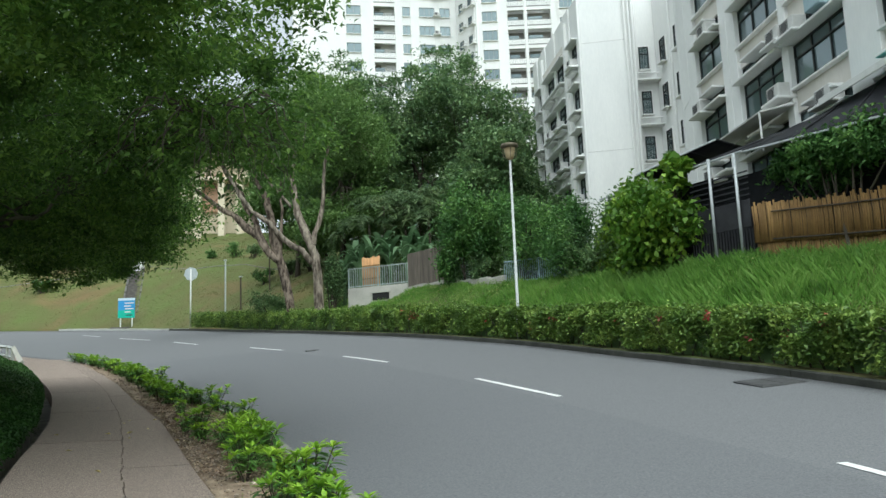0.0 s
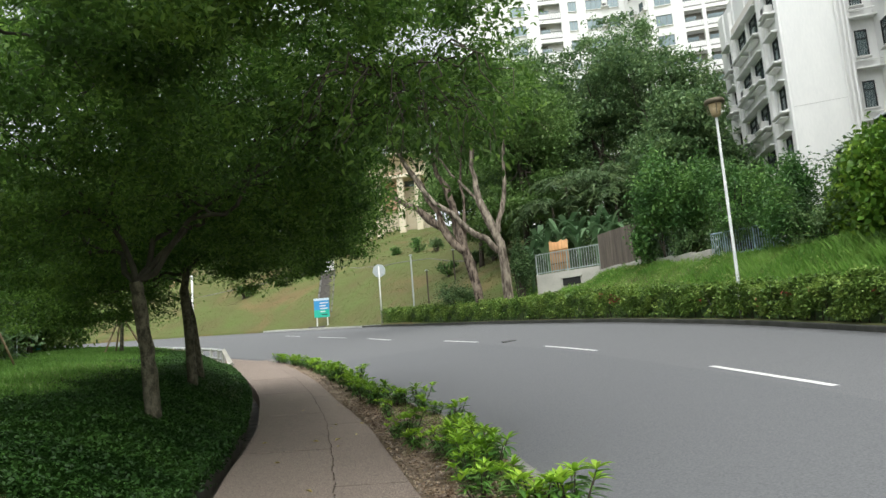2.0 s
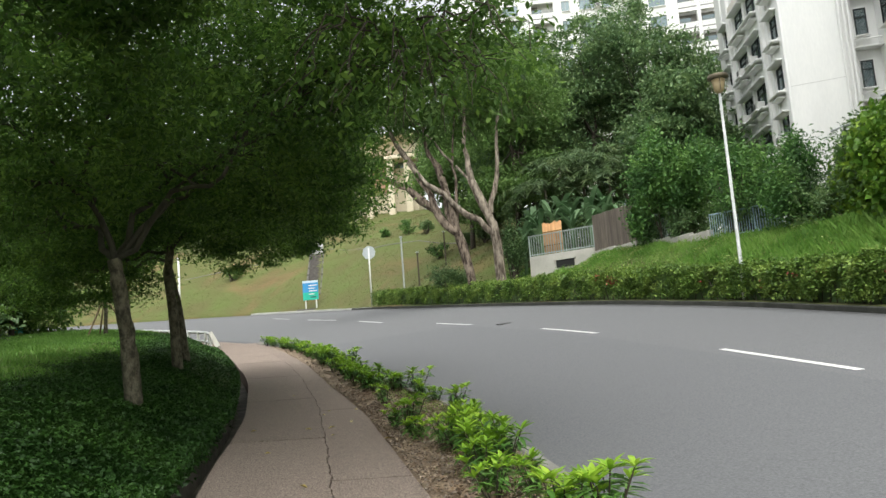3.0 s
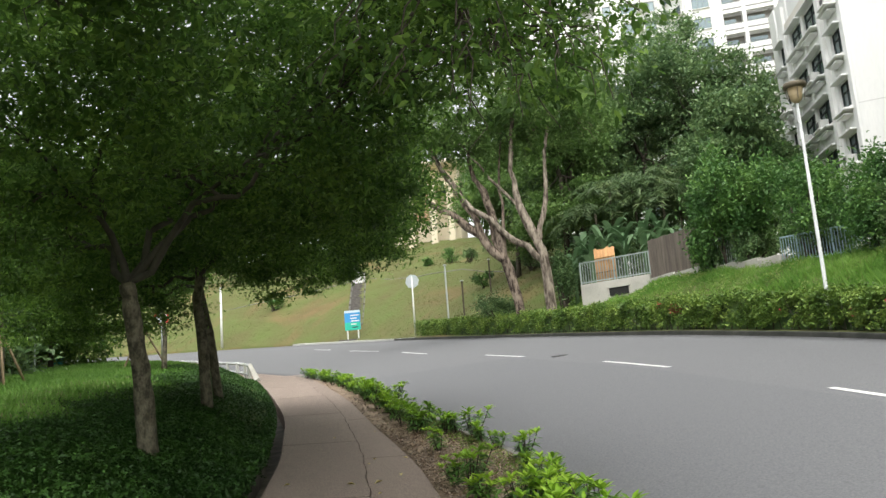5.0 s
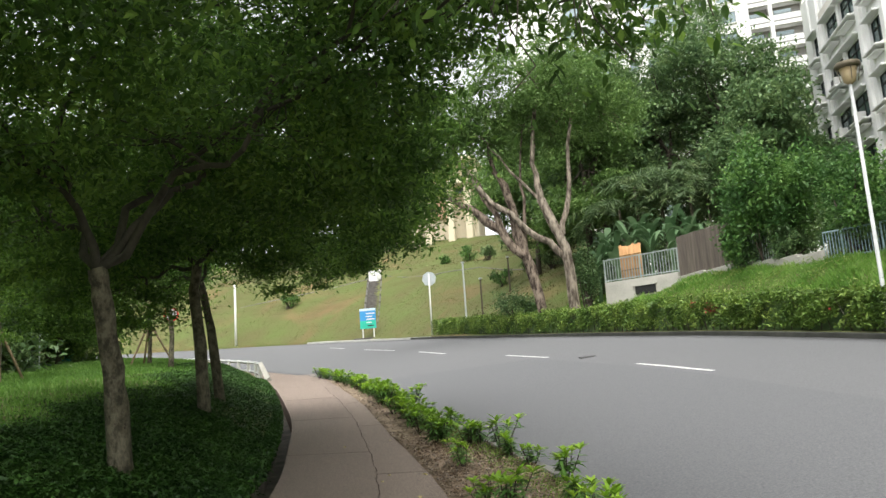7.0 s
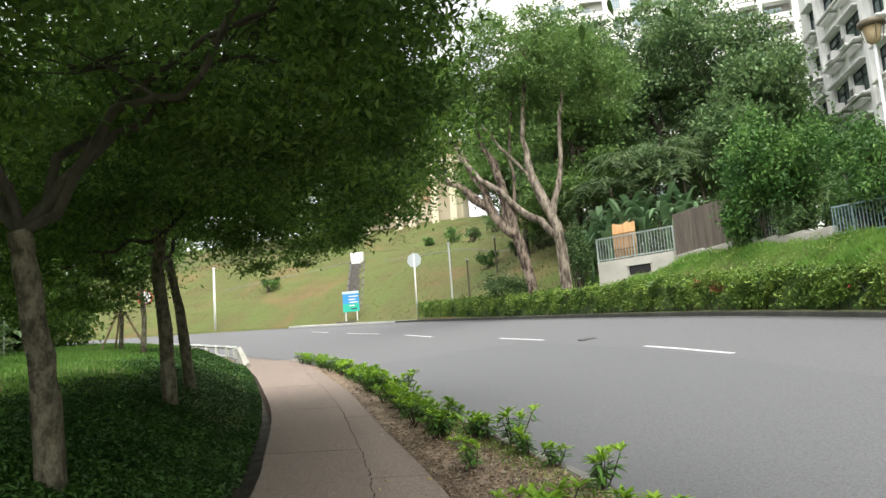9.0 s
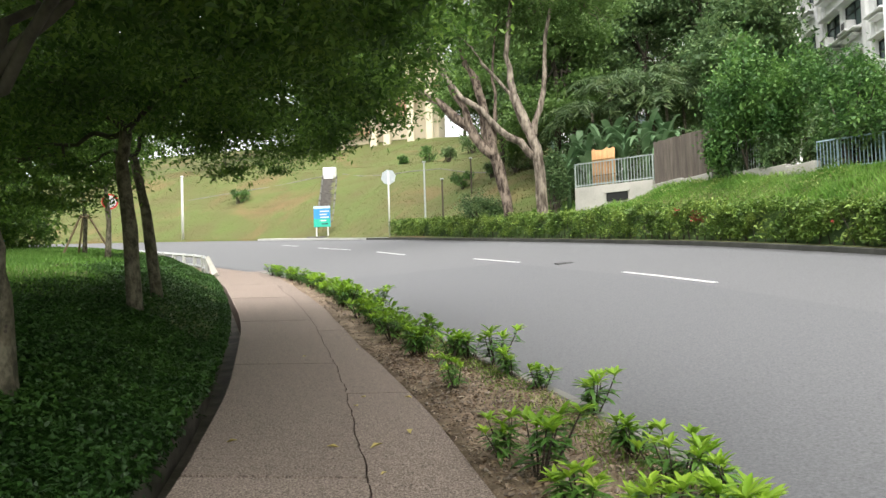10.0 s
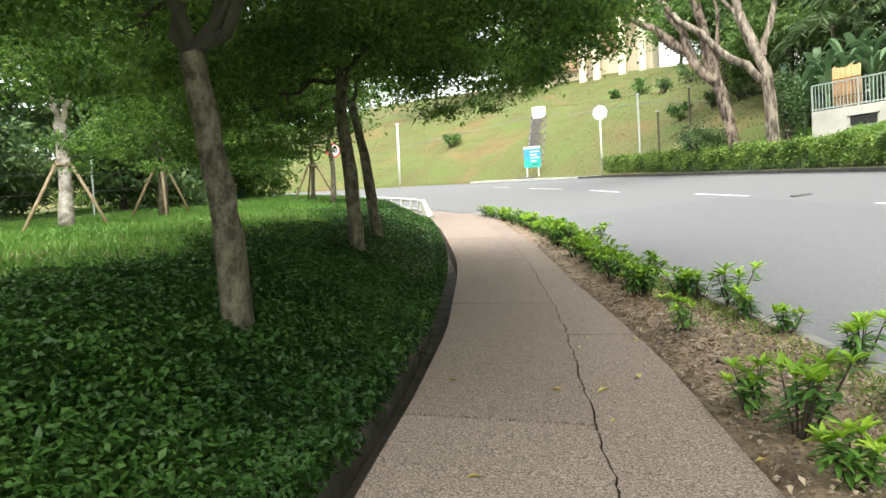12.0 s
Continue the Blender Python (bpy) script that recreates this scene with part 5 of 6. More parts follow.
# white guard rail at the end of the path
gr = empty("guard_rail", (float(path_l(36.5)), 36.5, float(z_l(36.5))), "white painted steel guard rail beside the road", "guard rail")
o = Vector(gr.location)
ys = list(np.arange(36.0, 56, 1.7))
for y in ys:
    x, z = float(path_l(y)) - 0.1, float(z_l(y))
    Geo().box(Vector((x, y, z + 0.3)) - o, (0.13, 0.13, 0.8), None, 0.015).make("post", WHITE_PAINT, gr)
for h in (0.62, 0.2):
    Geo().tube([Vector((float(path_l(y)) - 0.06, y, float(z_l(y)) + h)) - o for y in ys], 0.075, 4).make("rail", LAMP_GREY, gr)
Geo().tube([Vector((float(path_l(36.0)) - 0.06, 36.0, float(z_l(36.0)) + 0.66)) - o, Vector((float(path_l(34.6)) + 0.15, 34.6, float(z_l(34.6)) + 0.02)) - o], [0.11, 0.15], 4).make("end_rail", LOW_WALL, gr)

# ---- trees and bushes beyond the road ----
Y0 = 43.2


def on_plane(pts, dy=0.0):
    return [(x, Y0 + dy * i, z) for i, (x, z) in enumerate(pts)]


bz = gz(-3.4, Y0) - 0.1
tree("forked_tree", (-3.4, Y0, bz), [(-3.35, Y0, bz), *on_plane([(-3.4, 4.2), (-3.5, 6.4), (-3.6, 7.3), (-4.0, 8.3), (-4.6, 9.8)])], 0.29,
     [(-4.6, 43, 16.3, 2.8, 2.6, 1.9), (-2.3, 43.8, 15.4, 2.4, 2.4, 2.0), (-7.2, 43, 13.2, 1.6, 1.8, 0.9), (-9.0, 43, 14.4, 1.8, 2.0, 1.2), (-0.8, 45, 14.2, 1.9, 2.0, 1.6), (-4.0, 44.5, 13.6, 1.6, 1.6, 0.8)],
     15000, 0.24, BARK_PALE, LEAF_LIGHT, "pale-barked forking tree with light green crown behind the hedge", 21, 7, clump=0.45, group="forked trees",
     limbs=((on_plane([(-4.6, 9.8), (-4.7, 10.6), (-4.9, 11.8), (-4.7, 13.6), (-4.3, 15.8)], 0.1), 0.2), (on_plane([(-4.65, 9.8), (-6.0, 11.4), (-6.9, 12.6)], -0.2), 0.1), (on_plane([(-3.7, 7.9), (-3.4, 9.1), (-3.1, 10.8), (-3.0, 12.7), (-2.5, 14.9)], 0.15), 0.17), (on_plane([(-3.55, 6.7), (-4.3, 7.6), (-5.3, 8.2), (-6.1, 9.2), (-7.0, 9.8), (-8.4, 12.0), (-9.0, 13.5)], -0.1), 0.21)))
bz = gz(-5.0, Y0) - 0.1
tree("forked_tree", (-5.0, Y0, bz), [(-4.9, Y0, bz), *on_plane([(-5.0, 4.3), (-5.3, 6.3), (-5.6, 7.2)])], 0.27,
     [(-9.3, 42.8, 14.6, 2.2, 2.2, 1.5), (-7.2, 43.4, 14.6, 2.2, 2.2, 1.6), (-5.3, 44.4, 14.2, 1.8, 2.0, 1.4), (-10.6, 42.4, 12.0, 1.6, 1.8, 1.0), (-11.4, 43.4, 13.6, 1.8, 1.8, 1.2)],
     14000, 0.24, BARK_TWIST, LEAF_LIGHT, "leaning tree with twisted pinkish stems behind the hedge", 22, 7, clump=0.45, group="forked trees",
     limbs=((on_plane([(-5.6, 7.0), (-6.5, 8.0), (-6.9, 9.3), (-7.7, 10.9), (-8.5, 12.1), (-9.1, 13.9)], -0.08), 0.28), (on_plane([(-5.65, 7.1), (-5.8, 8.4), (-6.1, 9.7), (-6.4, 10.8), (-6.9, 11.6), (-7.1, 13.4)], 0.12), 0.25), (on_plane([(-6.6, 8.3), (-8.1, 9.7), (-9.1, 10.3), (-10.2, 11.2)], -0.15), 0.22), (on_plane([(-5.6, 7.1), (-5.5, 9.2), (-5.6, 10.8), (-5.4, 13.1)], 0.25), 0.13), (on_plane([(-5.0, 4.6), (-5.5, 6.5), (-6.1, 8.2), (-6.4, 9.6)], 0.14), 0.21)))
for k, (x, y, h, r, m_) in enumerate(((-7.0, 62, 21, 4.2, LEAF_LIGHT), (-2.0, 60, 27, 5.0, LEAF_FOREST), (3.0, 61, 27, 5.0, LEAF_FOREST), (7.5, 60, 25.5, 4.4, LEAF_FOREST), (11.2, 62, 22, 3.8, LEAF_FOREST), (-5.5, 70, 25, 5, LEAF_FOREST), (1.0, 72, 26, 5, LEAF_FOREST), (7.0, 74, 28, 5, LEAF_FOREST), (12, 76, 26, 4.6, LEAF_FOREST), (-9, 95, 34, 6.0, LEAF_FOREST), (-6, 82, 31, 5.5, LEAF_FOREST), (-3.0, 55.0, 22.5, 3.2, LEAF_LIGHT), (7.5, 50.5, 17.5, 2.8, LEAF_FOREST), (10.6, 52, 13.5, 2.2, LEAF_FOREST), (-32, 104, 32, 6.0, LEAF_FOREST), (-46, 100, 30, 6.5, LEAF_FOREST), (-60, 96, 28, 7, LEAF_FOREST), (-16, 108, 32, 6, LEAF_FOREST))):
    b = gz(x, y)
    rr = random.Random(k)
    lobes = [(x + rr.uniform(-0.5, 0.5) * r, y + rr.uniform(-0.4, 0.4) * r, h - r * rr.uniform(0.35, 0.6), r * 0.62, r * 0.6, r * 0.5)]
    zc = h - r
    while zc > b + 3.0:
        for q in range(3):
            t = rr.uniform(0, 6.28)
            lobes.append((x + math.cos(t) * r * 0.55, y + math.sin(t) * r * 0.5, zc + rr.uniform(-0.8, 0.8), r * 0.55, r * 0.55, r * 0.36))
        zc -= r * 0.62
    tree("forest_tree", (x, y, b - 0.2), [(x, y, b - 0.2), (x + 0.2, y, b + 3), (x + rr.uniform(-0.6, 0.6), y, b + (h - b) * 0.45)], 0.22, lobes, 22000, 0.34, BARK_DARK, m_, "tall dense dark green woodland tree on the slope", 40 + k, 3, clump=0.55, group="woodland trees", sides=7)


def bush(name, c, r, n, leaf, material, label, seed, aspect=0.45, droop=0.3, group="", lobes=8, flat=0.4, core=True, clump=0.28):
    """A rounded bush: a twiggy dark heart and many leaves in lumps over it."""
    rng = np.random.default_rng(seed)
    c, r = np.array(c, float), np.array(r, float)
    base = np.array((c[0], c[1], gz(c[0], c[1])))
    top = empty(name, base, label, "bush", group)
    lc = c + unit(rng.normal(size=(lobes, 3))) * r * rng.uniform(0.35, 0.75, (lobes, 1))
    lr = rng.uniform(0.3, 0.62, (lobes, 1))
    li = rng.integers(0, lobes, lobes * 14)
    cc = lc[li] + unit(rng.normal(size=(lobes * 14, 3))) * r * lr[li] * rng.uniform(0.6, 1.05, (lobes * 14, 1))
    cc[:, 2] = np.maximum(cc[:, 2], base[2] + 0.05)
    pick = rng.integers(0, len(cc), n)
    p = cc[pick] + rng.normal(size=(n, 3)) * r * clump * 0.5
    p[:, 2] = np.maximum(p[:, 2], base[2] + 0.02)
    quads("foliage", leaf_quads(p - base, leaf, aspect, rng, droop, flat), material, top)
    for q in cc[:: max(3, len(cc) // 10)]:
        s = base + rng.normal(size=3) * np.array((r[0] * 0.15, r[1] * 0.15, 0))
        Geo().tube([Vector(s - base) - Vector((0, 0, 0.1)), Vector((s + q) / 2 - base) + Vector((0, 0, 0.1)), Vector(q - base)], [0.05, 0.035, 0.012], 5, False).make("stem", BARK_DARK, top)
    return top


bush("large_bush", (4.6, 36.4, 7.2), (1.9, 2.2, 2.8), 12500, 0.2, LEAF_BUSH, "tall lush green bush leaning over the footing wall", 61, group="verge bushes", droop=0.5)
bush("large_bush", (3.8, 38.0, 6.2), (1.0, 1.4, 1.6), 5000, 0.17, LEAF_BUSH, "dense dark green bush by the board fence", 62, group="verge bushes", droop=0.5)
bush("large_bush", (6.6, 32.6, 6.2), (1.2, 2.2, 1.6), 7000, 0.17, LEAF_BUSH, "dark green bush mass behind the blue fence", 63, group="verge bushes")
bush("large_bush", (7.9, 29.4, 5.8), (1.3, 2.5, 1.8), 9000, 0.16, LEAF_BUSH, "green bush behind the bar fence", 64, group="verge bushes")
for k, (x, y, z, rx, ry, rz) in enumerate(((0.6, 49.3, 6.4, 1.8, 1.0, 1.6), (3.2, 47.6, 6.3, 1.4, 1.2, 1.7), (4.0, 43.0, 6.2, 1.2, 1.4, 1.4), (-2.0, 50.5, 6.2, 1.4, 1.0, 1.4), (7.6, 33.6, 5.6, 0.9, 1.6, 1.5), (4.0, 37.3, 5.3, 0.8, 1.4, 1.0), (5.2, 35.6, 5.2, 0.8, 1.5, 1.0), (6.9, 32.2, 5.0, 0.9, 2.0, 1.2), (8.2, 28.6, 4.8, 0.9, 2.2, 1.2), (9.0, 27.0, 5.3, 0.9, 1.6, 1.4))):
    bush("understory_bush", (x, y, z), (rx, ry, rz), 4500, 0.15, LEAF_FOREST, "dense shaded green undergrowth behind the verge wall", 160 + k, group="undergrowth bushes")
for k, (x, y, z, rx, ry, rz) in enumerate(((2.0, 53.5, 8.0, 2.6, 1.2, 2.4), (6.4, 46.0, 7.2, 2.2, 1.5, 2.2), (-1.4, 54.5, 7.8, 2.2, 1.2, 2.2), (8.6, 40.0, 7.0, 1.6, 2.6, 2.2))):
    bush("woodland_bush", (x, y, z), (rx, ry, rz), 6500, 0.24, LEAF_FOREST, "large dark green woodland bush under the tall trees", 180 + k, group="woodland bushes", lobes=12)
bush("climber_bush", (9.5, 24.6, 5.2), (1.1, 3.2, 1.75), 12500, 0.22, LEAF_IVY, "broad-leaved bright green climber smothering the fence", 65, 0.75, 0.55, lobes=16)
bush("climber_bush", (8.9, 26.6, 4.7), (0.8, 1.5, 1.1), 4500, 0.2, LEAF_IVY, "broad-leaved green climber trailing along the fence", 165, 0.75, 0.55, lobes=9)
bush("climber_bush", (10.0, 23.3, 6.9), (0.5, 0.8, 0.8), 520, 0.34, LEAF_IVY, "tall yellow-green climber shoot with large leaves", 66, 0.75, 0.5, lobes=3)
bush("garden_bush", (12.5, 18.6, 6.1), (1.1, 3.2, 0.85), 9500, 0.16, LEAF_BUSH, "green garden bush spilling over the bamboo fence", 67, lobes=9)
bush("garden_bush", (13.7, 15.6, 6.0), (0.6, 1.7, 1.0), 3500, 0.15, PURPLE_LEAF, "dark purple-leaved garden bush behind the fence", 68)
bush("dark_bush", (-2.9, 46.2, 5.9), (0.7, 0.8, 1.7), 3500, 0.16, LEAF_FOREST, "narrow dark bush at the end of the terrace", 69)
bush("round_bush", (-6.3, 45.9, 4.5), (1.6, 1.3, 1.05), 5500, 0.13, LEAF_FOREST, "round clipped dark green bush behind the hedge", 70)
bush("round_bush", (-9.0, 50.6, 4.2), (1.6, 1.2, 0.6), 2500, 0.13, LEAF_FOREST, "low dark green bush at the foot of the hill", 71)
for k, (x, y, s) in enumerate(((-16.2, 82.6, 1.0), (-13.6, 79.0, 0.9), (-10.6, 67.5, 0.9), (-8.0, 66, 0.8), (-19.6, 86.5, 0.7), (-12.2, 86, 1.2), (-36.5, 83.5, 1.0), (-6.0, 62.0, 1.1))):
    bush("hill_bush", (x, y, gz(x, y) + s * 0.9), (s, s, s * 0.8), 900, 0.2, LEAF_FOREST if k % 2 else LEAF_BUSH, "small rounded shrub planted on the grass hill", 80 + k, group="hill shrubs")


def frond(p, out, length, n, rng, leaf_len, droop):
    """One palm frond: an arching midrib with paired leaflets."""
    t = np.linspace(0.1, 1, n)
    out = out / np.linalg.norm(out)
    mid = p + out * (length * t)[:, None] + np.array([0, 0, 1.0]) * (length * (0.75 * t - droop * t * t))[:, None]
    side = np.cross(out, (0, 0, 1.0))
    q = []
    for s in (-1, 1):
        ax = unit(side * s + out * 0.5 + np.array([0, 0, -0.5]) + rng.normal(size=(n, 3)) * 0.1)
        q.append(leaf_quads(mid + ax * leaf_len * 0.45, leaf_len, 0.09, rng, axis=ax))
    return mid, np.concatenate(q)


for k, (x, y, h) in enumerate(((1.6, 51.4, 11.6), (3.2, 50.8, 10.6), (0.2, 51.8, 12.0), (2.6, 52.6, 12.6), (4.2, 51.6, 11.4), (-0.8, 51.2, 10.4))):
    rng = np.random.default_rng(300 + k)
    b = gz(x, y)
    palm = empty("palm_tree", (x, y, b), "slender feathery palm among the dark woodland trees", "palm", "palms")
    crown = np.array((0, 0, h - b))
    Geo().tube([(0, 0, -0.2), (0.1, 0, (h - b) * 0.5), (0, 0, h - b)], [0.12, 0.09, 0.08], 8).make("trunk", BARK, palm, smooth=True)
    allq = []
    for i in range(15):
        t = rng.uniform(0, 6.28)
        mid, q = frond(crown, np.array((math.cos(t), math.sin(t), 0)), rng.uniform(2.4, 3.4), 34, rng, 0.8, rng.uniform(0.75, 1.25))
        allq.append(q)
        Geo().tube(mid[::5], 0.018, 4, False).make("frond_rib", LEAF_PALM, palm)
    quads("fronds", np.concatenate(allq), LEAF_PALM, palm)

for k, (x, y, s) in enumerate(((-2.2, 46.6, 0.95), (-1.2, 46.4, 1.0), (-1.6, 47.6, 1.05), (-0.5, 47.0, 1.15), (0.6, 46.6, 1.2), (1.6, 45.6, 1.15), (2.3, 44.4, 1.05), (0.1, 48.2, 1.3), (2.6, 46.5, 1.2))):
    rng = np.random.default_rng(320 + k)
    b = gz(x, y)
    plant = empty("banana_plant", (x, y, b), "broad-leaved banana plant behind the terrace railing", "plant", "banana plants")
    Geo().tube([(0, 0, -0.1), (0, 0, 2.5 * s)], [0.13, 0.07], 8).make("stalk", LEAF_BANANA, plant, smooth=True)
    for i in range(17):
        t = rng.uniform(0, 6.28)
        d = np.array((math.cos(t), math.sin(t), 0))
        sd = np.array((-math.sin(t), math.cos(t), 0))
        L, W, up = rng.uniform(0.95, 1.5) * s, rng.uniform(0.15, 0.22) * s, rng.uniform(0.7, 1.5)
        g = Geo()
        n = 9
        for j in range(n):
            u = j / (n - 1)
            c = d * (L * u * (1.15 - 0.4 * up)) + np.array((0, 0, (1.35 + 0.075 * i) * s + L * (up * u - (1.25 - 0.45 * up) * u * u * u)))
            w = W * math.sin(math.pi * min(1, u * 0.93 + 0.06)) ** 0.6
            g.v += [tuple(c - sd * w + np.array((0, 0, 0.05))), tuple(c), tuple(c + sd * w + np.array((0, 0, 0.05)))]
        for j in range(n - 1):
            q = j * 3
            g.f += [(q, q + 1, q + 4, q + 3), (q + 1, q + 2, q + 5, q + 4)]
        g.make("leaf", LEAF_BANANA, plant, smooth=True)

# ---- trees and fence at the back of the lawn ----
for k, (x, y, r, h) in enumerate(((-17.6, 19.7, 0.17, 4.6), (-19.5, 24.6, 0.14, 4.6), (-20.4, 33.7, 0.09, 4.2), (-18.0, 31.5, 0.1, 4.6))):
    b = gz(x, y)
    tree("lawn_tree", (x, y, b - 0.05), [(x, y, b - 0.05), (x + 0.05, y, b + 1.3), (x - 0.05, y, b + 2.4)], r, [(x - 1.2, y - 0.6, b + h, 1.6, 1.6, 1.2), (x + 1.1, y + 0.4, b + h - 0.3, 1.6, 1.6, 1.1), (x, y, b + h + 1.2, 1.9, 1.9, 1.2), (x + 0.3, y - 1.2, b + h - 0.5, 1.5, 1.3, 1.0)],
         9000, 0.17, BARK_WHITE if k == 0 else BARK, LEAF_CANOPY, "young lawn tree with patchy trunk held by timber stakes" if k < 3 else "slim young tree on the lawn", 90 + k, 5, group="lawn trees")
    if k < 3:
        prop = empty("tree_stake", (x, y, b), "timber stakes propped round a young tree trunk", "tree stake", "tree stakes")
        for i in range(3):
            t = i * 2.09 + 0.4 + k
            Geo().tube([(1.05 * math.cos(t), 1.05 * math.sin(t), -0.1), (0.14 * math.cos(t), 0.14 * math.sin(t), 1.55)], 0.04, 7).make("stake", TIMBER, prop, smooth=True)
        Geo().tube([(0.19 * math.cos(t), 0.19 * math.sin(t), 1.45) for t in np.linspace(0, 6.28, 13)], 0.03, 6).make("tie_ring", TIMBER, prop)
# the three with y below 2 are unseen, added to block skylight
for k, (x, y, h) in enumerate(((-26, 18, 10.5), (-29, 24, 11.5), (-27, 30, 11), (-31, 36, 12), (-25, 12, 10.5), (-36, 30, 14), (-34, 44, 12), (-24, 7, 10), (-42, 54, 13), (-17, 1, 11), (-15, -6, 11), (-13, -13, 12), (-30, 40, 9), (-34, 22, 14), (-33, 14, 14), (-42, 42, 14))):
    b = gz(x, y)
    rr = random.Random(200 + k)
    lobes = [(x + rr.uniform(-2.2, 2.2), y + rr.uniform(-2.2, 2.2), b + 0.9 + (h - 2.4) * i / 15 + rr.uniform(-0.4, 0.4), 2.1, 2.1, 1.1) for i in range(16)]
    tree("backdrop_tree", (x, y, b - 0.1), [(x, y, b - 0.1), (x, y + 0.1, b + 2), (x + 0.2, y, b + 3.5)], 0.14, lobes, 17000, 0.34, BARK_DARK, LEAF_FOREST if k % 3 else LEAF_CANOPY, "dense dark green tree of the lawn backdrop, row extended out of view", 210 + k, 2, clump=0.6, group="lawn backdrop trees")
mesh = empty("wire_fence", (-23, 22, gz(-23, 22)), "dark green wire mesh fence at the back of the lawn", "fence")
o = Vector(mesh.location)
fp = [(-21.5, 10), (-22.3, 14), (-22.9, 18), (-23.4, 22), (-24, 26), (-24.8, 30), (-26, 34)]
for x, y in fp:
    Geo().tube([Vector((x, y, gz(x, y) - 0.1)) - o, Vector((x, y, gz(x, y) + 2.2)) - o], 0.035, 7).make("post", RAIL_GREEN, mesh)
for h in (0.2, 0.9, 1.5, 2.1):
    Geo().tube([Vector((x, y, gz(x, y) + h)) - o for x, y in fp], 0.014, 5).make("wire", DARK_PANEL, mesh)

# ---- the clipped hedge along the far kerb ----
hedge = empty("hedge", (float(road_r(25)) + 0.7, 25, float(z_r(25))), "long clipped green hedge with a few red flowers", "hedge")
o = np.array(hedge.location)
rng = np.random.default_rng(77)
n = 120000
y = rng.uniform(4, 55.6, n)
y = np.where(rng.random(n) < 0.3, rng.uniform(5, 30, n), y)
face = rng.random(n)
hh = 0.9 + 0.09 * np.sin(y * 2.3) + 0.08 * np.sin(y * 5.1 + 1) + 0.07 * np.sin(y * 11) * np.sin(y * 3.1)
u = np.where(face < 0.5, 0.22 + rng.normal(0, 0.06, n), rng.uniform(0.2, 1.25, n))
v = np.where(face < 0.5, rng.random(n) ** 0.85 * 0.95 + 0.05, 0.96 + rng.normal(0, 0.07, n))
u = u + 0.1 * np.sin(y * 3.7) * (v < 0.9)
p = np.stack([road_r(y) + u / 0.88, y, z_r(y) + 0.08 + v * hh], 1)
thin = rng.random(n) > 0.8 * ((np.sin(y * 1.7 + v) * np.sin(y * 4.3 + v * 5)) > 0.4) + 0.5 * np.clip(0.35 - v, 0, 1) / 0.35
p = p[thin]
quads("hedge_leaves", leaf_quads(p - o, 0.11, 0.5, rng, 0.1, 0.45), LEAF_HEDGE, hedge)
g = Geo()
for y in np.arange(-6, 55.5, 0.3):
    for k in range(2):
        x = float(road_r(y)) + 0.45 + 0.45 * k
        z = float(z_r(y))
        b = Vector((x, y, z)) - Vector(o)
        for q in range(2):
            g.tube([b, b + Vector((rng.normal() * 0.12, rng.normal() * 0.12, 0.45)), b + Vector((rng.normal() * 0.22, rng.normal() * 0.22, 0.9))], [0.014, 0.01, 0.005], 4, False)
g.make("hedge_twig", BARK_DARK, hedge)
g = Geo()
ys = np.arange(-6, 55.6, 0.6)
for y in ys:
    a, z, h = float(road_r(y)), float(z_r(y)), 0.8 + 0.06 * math.sin(y * 2.3)
    g.v += [Vector((a + 0.5, y, z)) - Vector(o), Vector((a + 0.5, y, z + h)) - Vector(o), Vector((a + 1.2, y, z + h)) - Vector(o), Vector((a + 1.2, y, z)) - Vector(o)]
for i in range(len(ys) - 1):
    for j in range(3):
        k = i * 4 + j
        g.f.append((k, k + 4, k + 5, k + 1))
g.make("hedge_heart", LEAF_FOREST, hedge)
for k, (y, n, s) in enumerate(((30.6, 150, 0.14), (31.5, 30, 0.12), (24.0, 26, 0.12), (21.4, 22, 0.12), (17.3, 26, 0.12), (14.4, 20, 0.1), (12.6, 22, 0.11), (19.2, 16, 0.1), (26.5, 16, 0.12), (15.7, 16, 0.1), (22.6, 14, 0.1), (13.5, 12, 0.1))):
    x = float(road_r(y)) + 0.3
    z = float(z_r(y)) + 0.75 + 0.2 * math.sin(k * 2.2)
    fl = empty("flower_cluster", (x, y, z), "cluster of red flowers in the hedge", "flowers", "hedge flowers")
    c = np.random.default_rng(500 + k).normal(size=(n, 3)) * s * 0.6
    tagged(quads("petals", leaf_quads(c, 0.09, 0.7, np.random.default_rng(510 + k), 0.1), RED_FLOWER, fl), kind="stuff")

# ---- grass ----


def scatter(n, y0, y1, off0, off1, rng, edge, sign):
    y = rng.uniform(y0, y1, n)
    return edge(y) + sign * (off0 + (off1 - off0) * rng.random(n)), y


rng = np.random.default_rng(88)
x, y = scatter(210000, 6, 50, 1.3, 8.6, rng, road_r, 1)
keep = (x < fence_x(y) - 0.05)
x, y = x[keep], y[keep]
tall = 0.2 + 0.16 * (np.sin(x * 0.9 + y * 0.6) + np.sin(y * 0.35)) * 0.5 + 0.1 * np.sin(x * 3.3 + 1.7 * np.sin(y * 2.1)) * np.sin(y * 2.7 + x) + 0.09 * rng.random(len(x)) ** 3 + 0.1 * (y < 32) - 0.1 * (y > 36)
tagged(quads("verge_grass", blades(np.stack([x, y, verge_z(x, y) - 0.02], 1), np.clip(tall, 0.12, 0.75), 0.013, rng, 0.7), GRASS), "tall unmown green verge grass", "grass", kind="stuff")
